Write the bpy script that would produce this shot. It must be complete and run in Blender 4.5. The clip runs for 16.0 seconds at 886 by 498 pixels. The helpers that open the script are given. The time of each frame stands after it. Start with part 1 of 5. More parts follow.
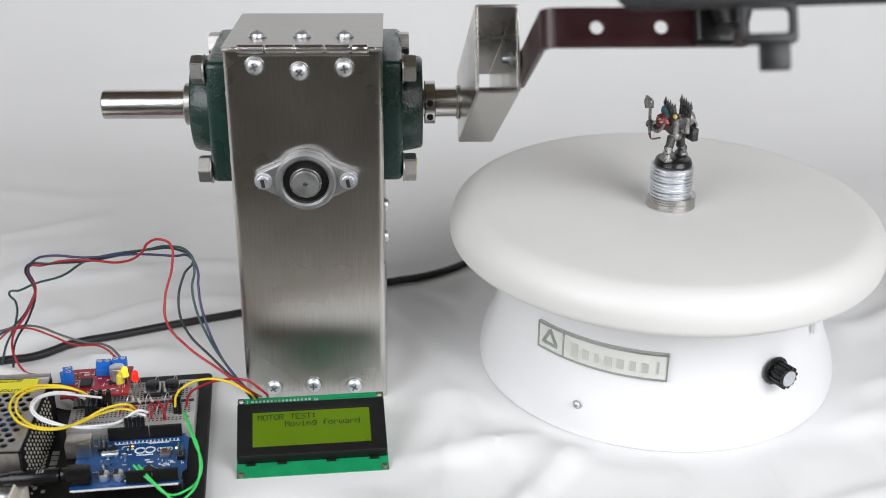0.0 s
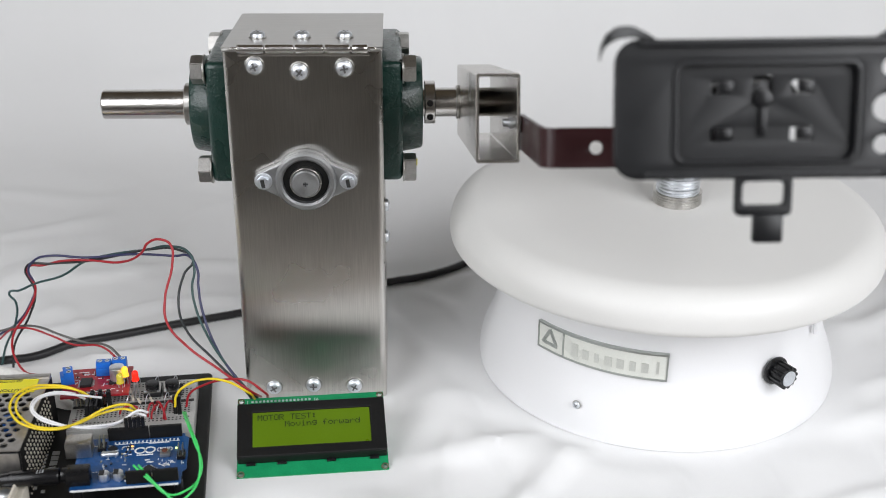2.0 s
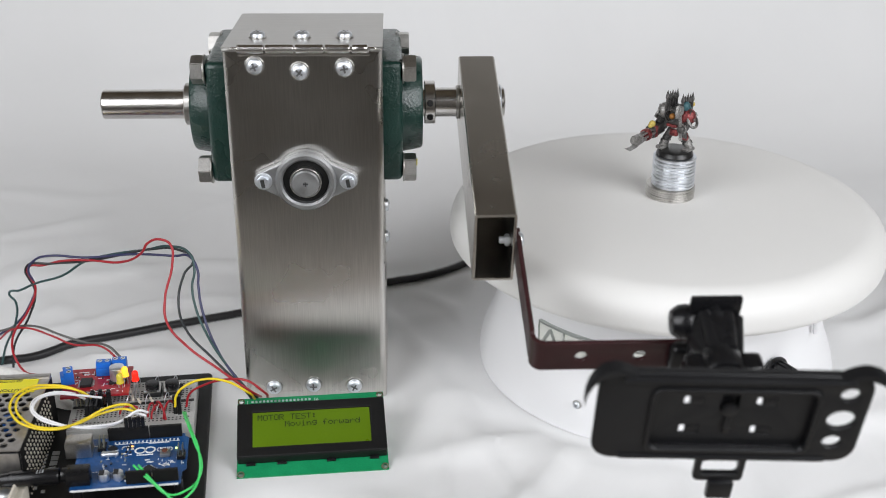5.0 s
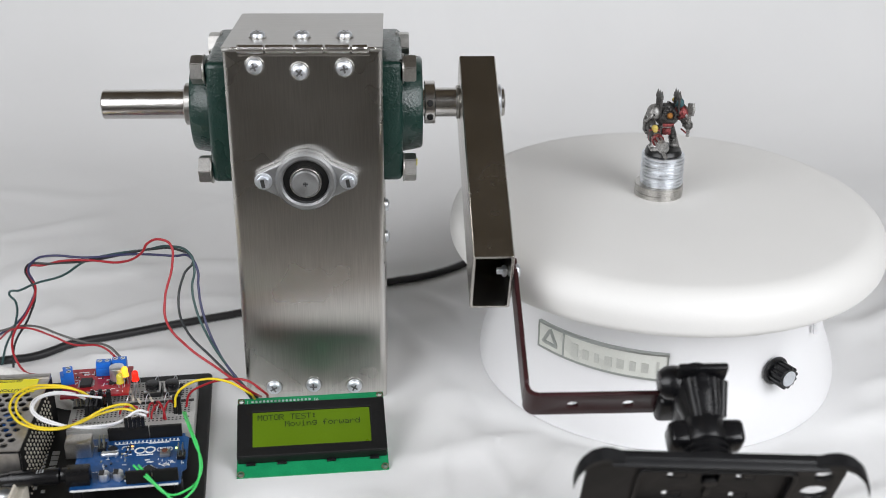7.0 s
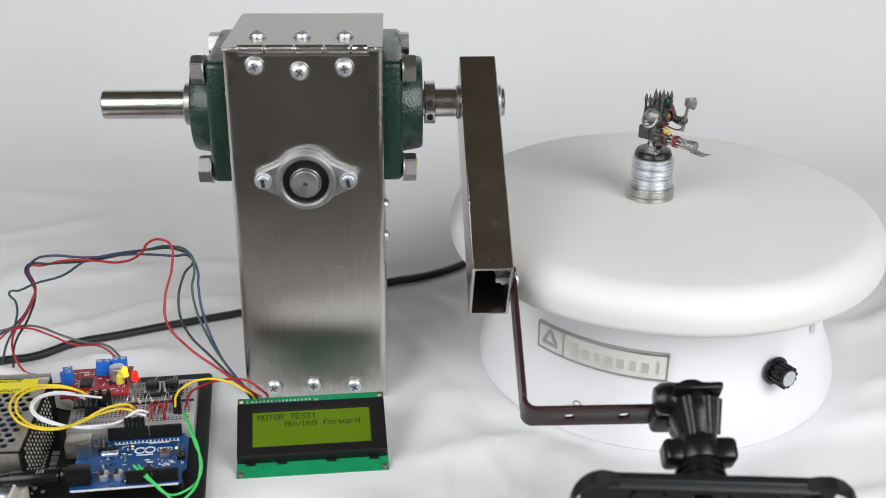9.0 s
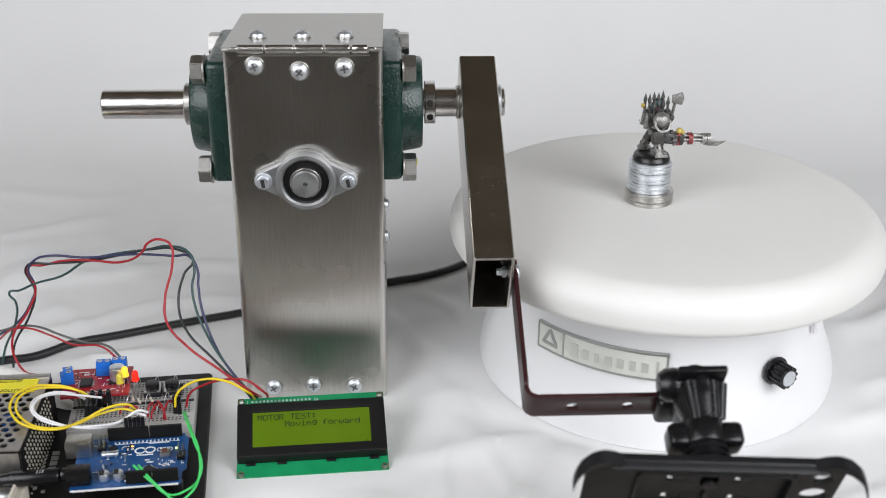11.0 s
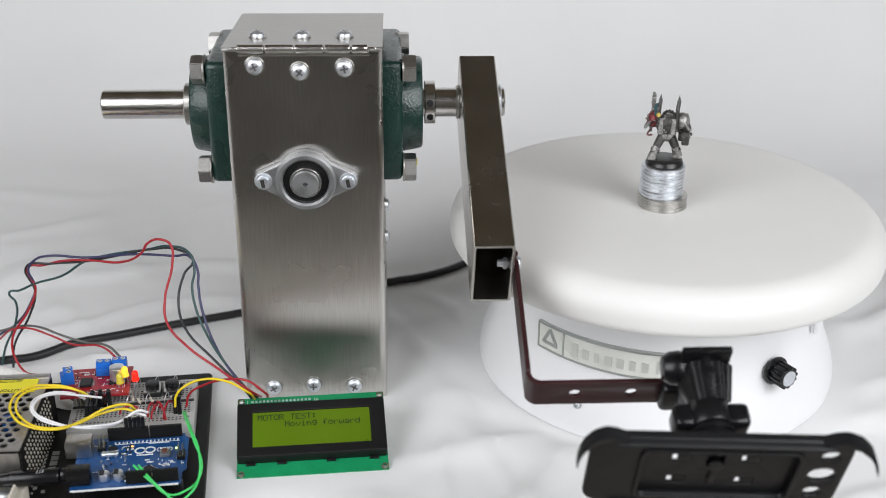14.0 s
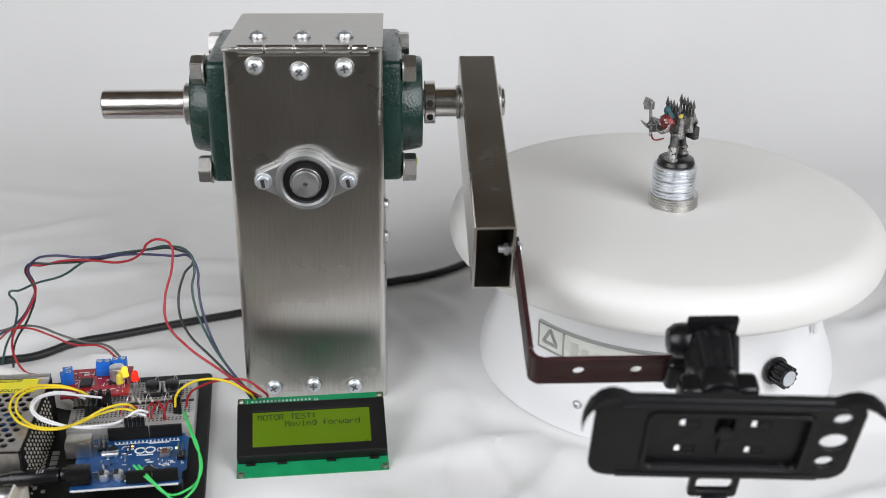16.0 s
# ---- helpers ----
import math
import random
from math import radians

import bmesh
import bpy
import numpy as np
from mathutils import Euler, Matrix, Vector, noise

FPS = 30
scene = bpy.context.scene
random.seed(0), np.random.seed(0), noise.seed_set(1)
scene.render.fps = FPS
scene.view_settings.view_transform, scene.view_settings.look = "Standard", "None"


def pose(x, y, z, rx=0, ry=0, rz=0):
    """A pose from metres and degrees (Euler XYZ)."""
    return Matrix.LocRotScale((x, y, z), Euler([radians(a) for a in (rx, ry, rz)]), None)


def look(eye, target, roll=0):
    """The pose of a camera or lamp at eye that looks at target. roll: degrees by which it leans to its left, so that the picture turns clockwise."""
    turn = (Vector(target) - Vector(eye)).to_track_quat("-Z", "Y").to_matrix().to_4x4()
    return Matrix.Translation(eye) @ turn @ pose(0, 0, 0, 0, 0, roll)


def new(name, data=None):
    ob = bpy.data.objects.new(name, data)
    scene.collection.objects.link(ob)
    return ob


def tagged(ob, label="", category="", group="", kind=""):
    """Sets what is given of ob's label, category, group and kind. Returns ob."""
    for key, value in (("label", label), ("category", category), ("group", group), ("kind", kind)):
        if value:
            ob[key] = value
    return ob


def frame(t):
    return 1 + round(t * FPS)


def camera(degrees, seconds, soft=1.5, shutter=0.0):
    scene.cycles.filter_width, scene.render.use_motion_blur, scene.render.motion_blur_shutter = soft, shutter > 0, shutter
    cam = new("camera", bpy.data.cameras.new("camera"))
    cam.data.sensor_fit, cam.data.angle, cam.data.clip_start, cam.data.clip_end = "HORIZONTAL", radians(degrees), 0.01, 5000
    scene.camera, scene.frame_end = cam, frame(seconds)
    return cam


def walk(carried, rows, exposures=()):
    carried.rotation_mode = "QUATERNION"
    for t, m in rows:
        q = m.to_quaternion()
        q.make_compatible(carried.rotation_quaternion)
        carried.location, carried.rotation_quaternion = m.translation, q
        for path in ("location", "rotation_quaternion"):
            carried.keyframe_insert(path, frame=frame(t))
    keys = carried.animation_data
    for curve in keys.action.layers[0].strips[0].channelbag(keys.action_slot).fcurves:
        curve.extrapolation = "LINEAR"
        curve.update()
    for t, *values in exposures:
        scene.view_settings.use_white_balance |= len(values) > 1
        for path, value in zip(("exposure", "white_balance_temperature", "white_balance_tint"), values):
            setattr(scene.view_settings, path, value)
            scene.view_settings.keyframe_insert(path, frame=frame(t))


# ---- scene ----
cam = camera(41.043, 16.0, soft=0.95)
EYE, PITCH = (0.0, 0.0, 0.4605), 0.4424
CAM_POSE = look(EYE, (0.0, math.cos(PITCH), 0.4605 - math.sin(PITCH)), 0.50)
walk(cam, [(0.0, CAM_POSE), (16.0, CAM_POSE)])
cam.data.dof.use_dof = True
cam.data.dof.focus_distance = 0.80
cam.data.dof.aperture_fstop = 6.0

# ---- light: a dim room with two soft boxes in front of the table, left and right ----
world = bpy.data.worlds.new("room_air")
scene.world = world
world.use_nodes = True
world.node_tree.nodes["Background"].inputs[0].default_value = (0.80, 0.86, 1.0, 1)
world.node_tree.nodes["Background"].inputs[1].default_value = 0.05


def soft_box(eye, target, size, watts, colour):
    data = bpy.data.lights.new("soft_box", "AREA")
    data.shape, data.size, data.energy, data.color = "SQUARE", size, watts, colour
    ob = new("soft_box", data)
    ob.matrix_basis = look(eye, target)
    return ob


soft_box((0.89, -0.19, 0.79), (0.10, 0.80, 0.06), 1.00, 19.3, (0.955, 0.968, 1.0))
soft_box((-0.81, -0.19, 0.83), (-0.04, 0.82, 0.06), 1.00, 15.7, (0.955, 0.968, 1.0))
scene.view_settings.exposure = 0.0


# ---- materials ----
def mat(name, colour, rough=0.5, metal=0.0, grain=400.0, vary=0.06, bump=0.05, stretch=(1, 1, 1), spec=0.5,
        big=25.0, big_vary=0.05, coat=0.0, glow=0.0, trans=0.0, aniso=0.0):
    """A surface with two scales of variation: fine grain (also as relief) and broad patches."""
    m = bpy.data.materials.new(name)
    m.use_nodes = True
    nt = m.node_tree
    n, l = nt.nodes, nt.links
    b = n["Principled BSDF"]
    co = n.new("ShaderNodeTexCoord")
    mp = n.new("ShaderNodeMapping")
    mp.inputs["Scale"].default_value = stretch
    l.new(co.outputs["Object"], mp.inputs[0])
    fine = n.new("ShaderNodeTexNoise")
    fine.inputs["Scale"].default_value, fine.inputs["Detail"].default_value = grain, 4
    l.new(mp.outputs[0], fine.inputs["Vector"])
    broad = n.new("ShaderNodeTexNoise")
    broad.inputs["Scale"].default_value, broad.inputs["Detail"].default_value = big, 3
    l.new(co.outputs["Object"], broad.inputs["Vector"])
    last = None
    for tex, amount in ((fine, vary), (broad, big_vary)):
        rng = n.new("ShaderNodeMapRange")
        rng.inputs["From Min"].default_value, rng.inputs["From Max"].default_value = 0.3, 0.7
        rng.inputs["To Min"].default_value, rng.inputs["To Max"].default_value = 1 - amount, 1 + amount
        l.new(tex.outputs["Fac"], rng.inputs["Value"])
        mul = n.new("ShaderNodeVectorMath")
        mul.operation = "SCALE"
        if last is None:
            mul.inputs[0].default_value = colour
        else:
            l.new(last.outputs[0], mul.inputs[0])
        l.new(rng.outputs[0], mul.inputs["Scale"])
        last = mul
    l.new(last.outputs[0], b.inputs["Base Color"])
    rr = n.new("ShaderNodeMapRange")
    rr.inputs["From Min"].default_value, rr.inputs["From Max"].default_value = 0.3, 0.7
    rr.inputs["To Min"].default_value, rr.inputs["To Max"].default_value = max(0.02, rough * 0.85), min(1, rough * 1.15)
    l.new(broad.outputs["Fac"], rr.inputs["Value"])
    l.new(rr.outputs[0], b.inputs["Roughness"])
    b.inputs["Metallic"].default_value = metal
    b.inputs["Specular IOR Level"].default_value = spec
    b.inputs["Coat Weight"].default_value = coat
    b.inputs["Transmission Weight"].default_value = trans
    b.inputs["Anisotropic"].default_value = aniso
    if aniso:
        tg = n.new("ShaderNodeTangent")
        tg.direction_type, tg.axis = "RADIAL", "Z"
        l.new(tg.outputs[0], b.inputs["Tangent"])
    if bump:
        bp = n.new("ShaderNodeBump")
        bp.inputs["Strength"].default_value, bp.inputs["Distance"].default_value = bump, 0.001
        l.new(fine.outputs["Fac"], bp.inputs["Height"])
        l.new(bp.outputs[0], b.inputs["Normal"])
    if glow:
        b.inputs["Emission Color"].default_value = (*colour, 1)
        b.inputs["Emission Strength"].default_value = glow
    return m


CLOTH = mat("white_cloth", (0.80, 0.80, 0.80), 0.92, grain=2500, vary=0.015, bump=0.12, big=6, big_vary=0.012, spec=0.2)
STEEL = mat("brushed_steel", (0.66, 0.64, 0.61), 0.29, 1.0, grain=420, vary=0.08, bump=0.014, stretch=(3, 3, 0.10), big=16, big_vary=0.09, aniso=0.82)
STEEL_LID = mat("brushed_steel_lid", (0.50, 0.49, 0.47), 0.30, 1.0, grain=300, vary=0.06, bump=0.03, stretch=(0.12, 4, 4), big=14, big_vary=0.05)
TUBE = mat("mill_finish_steel", (0.47, 0.445, 0.41), 0.24, 1.0, grain=300, vary=0.08, bump=0.03, stretch=(4, 0.10, 4), big=30, big_vary=0.06)
SHAFT = mat("ground_steel", (0.66, 0.64, 0.62), 0.22, 1.0, grain=500, vary=0.10, bump=0.02, stretch=(0.3, 2, 2), big=60, big_vary=0.08)
ZINC = mat("zinc_plate", (0.78, 0.81, 0.85), 0.42, 1.0, grain=900, vary=0.06, bump=0.02, big=200, big_vary=0.08)
BOLT = mat("bolt_steel", (0.52, 0.51, 0.49), 0.34, 1.0, grain=900, vary=0.10, bump=0.04, big=150, big_vary=0.1)
DULL = mat("dull_steel", (0.56, 0.545, 0.52), 0.34, 1.0, grain=900, vary=0.1, bump=0.03, big=200, big_vary=0.1)
CAST = mat("cast_zinc_alloy", (0.38, 0.385, 0.39), 0.50, 1.0, grain=900, vary=0.05, bump=0.10, big=90, big_vary=0.06)
GREEN = mat("green_enamel", (0.012, 0.040, 0.032), 0.28, grain=620, vary=0.10, bump=0.55, big=60, big_vary=0.12, coat=0.25)
RUBBER = mat("black_rubber", (0.012, 0.012, 0.013), 0.45, grain=900, vary=0.15, bump=0.05)
PLASTIC = mat("black_plastic", (0.007, 0.007, 0.008), 0.28, grain=1500, vary=0.10, bump=0.05, big=40, big_vary=0.1, spec=0.4)
SHELL = mat("black_soft_plastic", (0.0050, 0.0053, 0.0065), 0.42, grain=2500, vary=0.10, bump=0.06, big=30, big_vary=0.08)
MAROON = mat("maroon_enamel", (0.034, 0.0095, 0.011), 0.33, grain=700, vary=0.12, bump=0.06, big=60, big_vary=0.15)
TABLE_WHITE = mat("white_enamel", (0.82, 0.82, 0.83), 0.38, grain=1500, vary=0.01, bump=0.02, big=12, big_vary=0.012)
DISC_WHITE = mat("matt_white_plastic", (0.775, 0.768, 0.748), 0.50, grain=1800, vary=0.015, bump=0.05, big=15, big_vary=0.015)
PLATE = mat("nameplate_cream", (0.70, 0.71, 0.66), 0.30, grain=1200, vary=0.03, bump=0.02, big=60, big_vary=0.04)
PLATE_MARK = mat("nameplate_metal", (0.46, 0.48, 0.46), 0.32, 1.0, grain=1200, vary=0.05, bump=0.0)
PCB_GREEN = mat("green_circuit_board", (0.006, 0.24, 0.090), 0.35, grain=900, vary=0.10, bump=0.04, big=90, big_vary=0.1)
PCB_BLUE = mat("blue_circuit_board", (0.008, 0.062, 0.20), 0.32, grain=500, vary=0.22, bump=0.10, big=120, big_vary=0.12)
PLATE_NAME = mat("nameplate_grey", (0.60, 0.61, 0.57), 0.35, 0.4, grain=1200, vary=0.05, bump=0.0)
PCB_RED = mat("red_circuit_board", (0.33, 0.012, 0.018), 0.32, grain=500, vary=0.22, bump=0.10, big=120, big_vary=0.12)
LCD_GLASS = mat("lit_green_glass", (0.078, 0.140, 0.003), 0.30, grain=600, vary=0.03, bump=0.0, big=20, big_vary=0.10, glow=0.22)
FRAME_BLACK = mat("black_painted_frame", (0.007, 0.007, 0.007), 0.5, grain=900, vary=0.2, bump=0.05, spec=0.25)
PSU_DARK = mat("black_painted_steel", (0.007, 0.007, 0.007), 0.6, grain=500, vary=0.2, bump=0.05, spec=0.2)
LCD_INK = mat("liquid_crystal_dark", (0.012, 0.030, 0.006), 0.5, bump=0.0)
SILK = mat("white_print", (0.75, 0.76, 0.76), 0.6, bump=0.0)
GREY_PRINT = mat("grey_print", (0.42, 0.43, 0.44), 0.6, bump=0.0)
BREAD = mat("clear_white_plastic", (0.42, 0.42, 0.405), 0.35, grain=900, vary=0.06, bump=0.03, big=80, big_vary=0.08)
# darker grey stands for the shade in the screws' cross recesses
RECESS_SHADE = mat("screw_recess_shade", (0.22, 0.22, 0.225), 0.5, 0.9, bump=0.0)
# near-black colour stands for the shade inside holes, slots and grooves
HOLE_SHADE = mat("painted_hole_shade", (0.02, 0.02, 0.02), 0.8, bump=0.0)
CHIP = mat("chip_epoxy", (0.014, 0.014, 0.015), 0.5, grain=1500, vary=0.1, bump=0.05)
GOLD = mat("tinned_pad", (0.70, 0.66, 0.50), 0.30, 1.0, bump=0.0)
BLUE_BLOCK = mat("blue_terminal_plastic", (0.015, 0.14, 0.55), 0.35, grain=900, vary=0.05, bump=0.03)
YELLOW = mat("yellow_label", (0.80, 0.72, 0.02), 0.45, grain=900, vary=0.04, bump=0.02)
INK = mat("black_ink", (0.02, 0.02, 0.02), 0.6, bump=0.0)
PSU = mat("galvanised_sheet", (0.50, 0.48, 0.46), 0.40, 1.0, grain=300, vary=0.12, bump=0.05, big=50, big_vary=0.15)
CREAM = mat("cream_plastic", (0.62, 0.58, 0.50), 0.5, grain=900, vary=0.05, bump=0.03)
WHITE_PLASTIC = mat("white_cable_plastic", (0.78, 0.77, 0.74), 0.45, bump=0.0)
LED_YELLOW = mat("yellow_led_lit", (1.0, 0.60, 0.05), 0.2, bump=0.0, glow=0.75)
LED_DIM = mat("yellow_led_dim", (0.62, 0.52, 0.06), 0.15, grain=500, vary=0.1, bump=0.0, glow=0.12)
LED_RED = mat("red_led_lit", (1.0, 0.025, 0.012), 0.2, bump=0.0, glow=0.55)
LED_ORANGE = mat("orange_led_lit", (1.0, 0.42, 0.10), 0.2, bump=0.0, glow=2.0)
LED_GREEN = mat("green_led_lit", (0.75, 1.0, 0.35), 0.2, bump=0.0, glow=1.5)
GLOW_WIRE = {
    "red": mat("red_wire_skin", (0.36, 0.010, 0.018), 0.4, bump=0.0),
    "black": mat("black_wire_skin", (0.014, 0.018, 0.020), 0.4, bump=0.0),
    "darkgreen": mat("dark_green_wire_skin", (0.020, 0.060, 0.060), 0.4, bump=0.0),
    "blue": mat("dark_blue_wire_skin", (0.030, 0.032, 0.095), 0.4, bump=0.0),
    "grey": mat("grey_wire_skin", (0.10, 0.10, 0.095), 0.4, bump=0.0),
    "yellow": mat("yellow_wire_skin", (0.80, 0.60, 0.02), 0.4, bump=0.0),
    "white": mat("white_wire_skin", (0.80, 0.80, 0.82), 0.4, bump=0.0),
    "green": mat("green_wire_skin", (0.06, 0.62, 0.14), 0.4, bump=0.0),
}
FIG_METAL = mat("figure_gunmetal", (0.090, 0.087, 0.084), 0.40, 0.6, grain=1100, vary=0.5, bump=0.5, big=250, big_vary=0.35)
FIG_SILVER = mat("figure_silver", (0.32, 0.313, 0.302), 0.36, 0.7, grain=1100, vary=0.45, bump=0.4, big=250, big_vary=0.30)
FIG_RED = mat("figure_red", (0.21, 0.045, 0.045), 0.38, 0.45, grain=650, vary=0.8, bump=0.3, big=250, big_vary=0.3)
FIG_ORANGE = mat("figure_orange", (0.36, 0.15, 0.03), 0.5, grain=700, vary=0.3, bump=0.3)
FIG_YELLOW = mat("figure_bone_yellow", (0.55, 0.42, 0.10), 0.5, grain=700, vary=0.3, bump=0.3)
FIG_TEAL = mat("figure_teal", (0.030, 0.095, 0.11), 0.5, grain=700, vary=0.3, bump=0.3)
FIG_BASE = mat("figure_black_base", (0.012, 0.012, 0.012), 0.30, grain=900, vary=0.2, bump=0.1)
# unseen room: walls and floor kept pale to brighten the steel's reflections
WALL_PAINT = mat("room_paint", (0.62, 0.60, 0.565), 0.8, grain=300, vary=0.04, bump=0.05, big=2, big_vary=0.05)
CEIL_PAINT = mat("dark_ceiling_paint", (0.17, 0.135, 0.090), 0.8, grain=300, vary=0.04, bump=0.05, big=2, big_vary=0.05)
TABLE_WOOD = mat("worn_brown_table", (0.27, 0.24, 0.21), 0.6, grain=60, vary=0.15, bump=0.05, stretch=(0.1, 1, 1), big=4, big_vary=0.1)
FLOOR_WOOD = mat("floor_boards", (0.46, 0.44, 0.41), 0.5, grain=60, vary=0.2, bump=0.05, stretch=(1, 0.1, 1), big=3, big_vary=0.1)


# ---- mesh helpers ----
def box(sx, sy, sz, bevel=0.0, m=None, bm=None, seg=2):
    """A box about its centre, bevelled, at the pose m; joined to bm where given."""
    b = bmesh.new()
    bmesh.ops.create_cube(b, size=1.0, matrix=Matrix.Diagonal((sx, sy, sz, 1)))
    if bevel:
        bmesh.ops.bevel(b, geom=b.edges[:], offset=bevel, segments=seg, affect="EDGES", profile=0.5)
    return join(b, m, bm)


def join(b, m=None, bm=None):
    if m is not None:
        bmesh.ops.transform(b, matrix=m, verts=b.verts[:])
    if bm is None:
        return b
    me = bpy.data.meshes.new("joining")
    b.to_mesh(me)
    b.free()
    bm.from_mesh(me)
    bpy.data.meshes.remove(me)
    return bm


def lathe(profile, seg=48, m=None, bm=None):
    """A body of revolution about z from (radius, height) pairs, from the bottom up."""
    b = bmesh.new()
    rings = []
    for r, z in profile:
        if r < 1e-6:
            rings.append([b.verts.new((0, 0, z))])
        else:
            rings.append([b.verts.new((r * math.cos(2 * math.pi * i / seg), r * math.sin(2 * math.pi * i / seg), z)) for i in range(seg)])
    for a, c in zip(rings, rings[1:]):
        for i in range(seg):
            j = (i + 1) % seg
            if len(a) == 1 and len(c) == 1:
                continue
            if len(a) == 1:
                b.faces.new((a[0], c[j], c[i]))
            elif len(c) == 1:
                b.faces.new((a[i], a[j], c[0]))
            else:
                b.faces.new((a[i], a[j], c[j], c[i]))
    bmesh.ops.recalc_face_normals(b, faces=b.faces[:])
    return join(b, m, bm)


def drum(r, h, bevel=0.0, seg=40, m=None, bm=None):
    """A cylinder from z = 0 to h with rounded rims."""
    e = min(bevel, h / 2, r)
    p = [(0, 0), (r - e, 0), (r - 0.3 * e, 0.3 * e), (r, e), (r, h - e), (r - 0.3 * e, h - 0.3 * e), (r - e, h), (0, h)] if e else [(0, 0), (r, 0), (r, h), (0, h)]
    return lathe(p, seg, m, bm)


def ring(r_in, r_out, h, bevel=0.0003, seg=48, m=None, bm=None):
    e = bevel
    return lathe([(r_in, e), (r_in + e, 0), (r_out - e, 0), (r_out, e), (r_out, h - e), (r_out - e, h), (r_in + e, h), (r_in, h - e), (r_in, e)], seg, m, bm)


def ball(r, m=None, bm=None, u=16, v=10):
    b = bmesh.new()
    bmesh.ops.create_uvsphere(b, u_segments=u, v_segments=v, radius=r)
    return join(b, m, bm)


def cone(r1, r2, h, seg=12, m=None, bm=None):
    return lathe([(0, 0), (r1, 0), (r2, h), (0, h)] if r2 > 1e-6 else [(0, 0), (r1, 0), (0, h)], seg, m, bm)


def rod(a, c, r, r2=None, seg=10, bm=None):
    """A tapering rod from a to c."""
    a, c = Vector(a), Vector(c)
    m = Matrix.Translation(a) @ (c - a).to_track_quat("Z", "Y").to_matrix().to_4x4()
    return cone(r, r if r2 is None else r2, (c - a).length, seg, m, bm)


def from_curve(cu):
    ob = bpy.data.objects.new("drawn", cu)
    me = bpy.data.meshes.new_from_object(ob)
    bpy.data.objects.remove(ob)
    b = bmesh.new()
    b.from_mesh(me)
    bpy.data.meshes.remove(me)
    bpy.data.curves.remove(cu)
    return b


def sheet(outlines, depth, bevel=0.0, m=None, bm=None):
    """A flat plate in the xy plane, of that thickness about z = 0, from an outline and the holes in it."""
    cu = bpy.data.curves.new("drawn", "CURVE")
    cu.dimensions, cu.fill_mode = "2D", "BOTH"
    cu.extrude, cu.bevel_depth, cu.bevel_resolution = max(depth / 2 - bevel, 0), bevel, 2
    cu.offset = -bevel
    for o in outlines:
        sp = cu.splines.new("POLY")
        sp.points.add(len(o) - 1)
        for p, (x, y) in zip(sp.points, o):
            p.co = (x, y, 0, 1)
        sp.use_cyclic_u = True
    b = from_curve(cu)
    bmesh.ops.remove_doubles(b, verts=b.verts[:], dist=1e-6)
    return join(b, m, bm)


def round_rect(x0, y0, x1, y1, r, n=6):
    out = []
    for cx, cy, a in ((x1 - r, y1 - r, 0), (x0 + r, y1 - r, 90), (x0 + r, y0 + r, 180), (x1 - r, y0 + r, 270)):
        for i in range(n + 1):
            t = radians(a + 90 * i / n)
            out.append((cx + r * math.cos(t), cy + r * math.sin(t)))
    return out


def round_hole(cx, cy, r, n=20, ry=None):
    return [(cx + r * math.cos(2 * math.pi * i / n), cy + (ry or r) * math.sin(2 * math.pi * i / n)) for i in range(n)]


def cord(points, r, m=None, bm=None, sides=3):
    """A round cord through the points."""
    cu = bpy.data.curves.new("drawn", "CURVE")
    cu.dimensions, cu.bevel_depth, cu.bevel_resolution, cu.use_fill_caps = "3D", r, sides, True
    sp = cu.splines.new("BEZIER")
    sp.bezier_points.add(len(points) - 1)
    for p, co in zip(sp.bezier_points, points):
        p.co, p.handle_left_type, p.handle_right_type = co, "AUTO", "AUTO"
    sp.resolution_u = 8
    return join(from_curve(cu), m, bm)


def words(text, size, depth, m, bm=None):
    """Raised letters in the built-in font, in the xy plane of m."""
    cu = bpy.data.curves.new("drawn", "FONT")
    cu.body, cu.size, cu.extrude, cu.resolution_u = text, size, depth / 2, 3
    return join(from_curve(cu), m, bm)


def smooth(me, angle=40):
    for p in me.polygons:
        p.use_smooth = True
    b = bmesh.new()
    b.from_mesh(me)
    for e in b.edges:
        if len(e.link_faces) == 2:
            a1, a2 = (f.calc_area() for f in e.link_faces)
            if e.calc_face_angle(0) > radians(angle) or (max(a1, a2) > 40 * min(a1, a2) and e.calc_face_angle(0) > radians(4)):
                e.smooth = False
    b.to_mesh(me)
    b.free()


def mesh_of(name, bm, *mats):
    me = bpy.data.meshes.new(name)
    bm.to_mesh(me)
    bm.free()
    smooth(me)
    for m in mats:
        me.materials.append(m)
    return me


def part(name, bm, material, parent, label="", m=None):
    me = bm if isinstance(bm, bpy.types.Mesh) else mesh_of(name, bm, material)
    ob = new(name, me)
    ob.parent = parent
    if m is not None:
        ob.matrix_basis = m
    return tagged(ob, label)


def thing(name, m, label, category, group=""):
    ob = new(name)
    ob.empty_display_size = 0.02
    ob.matrix_basis = m
    return tagged(ob, label, category, group)


def solid(name, bm, material, label, category, group="", kind="", m=None):
    ob = new(name, mesh_of(name, bm, material))
    if m is not None:
        ob.matrix_basis = m
    return tagged(ob, label, category, group, kind)


T = Matrix.Translation
RX90, RY90 = pose(0, 0, 0, 90), pose(0, 0, 0, 0, 90)

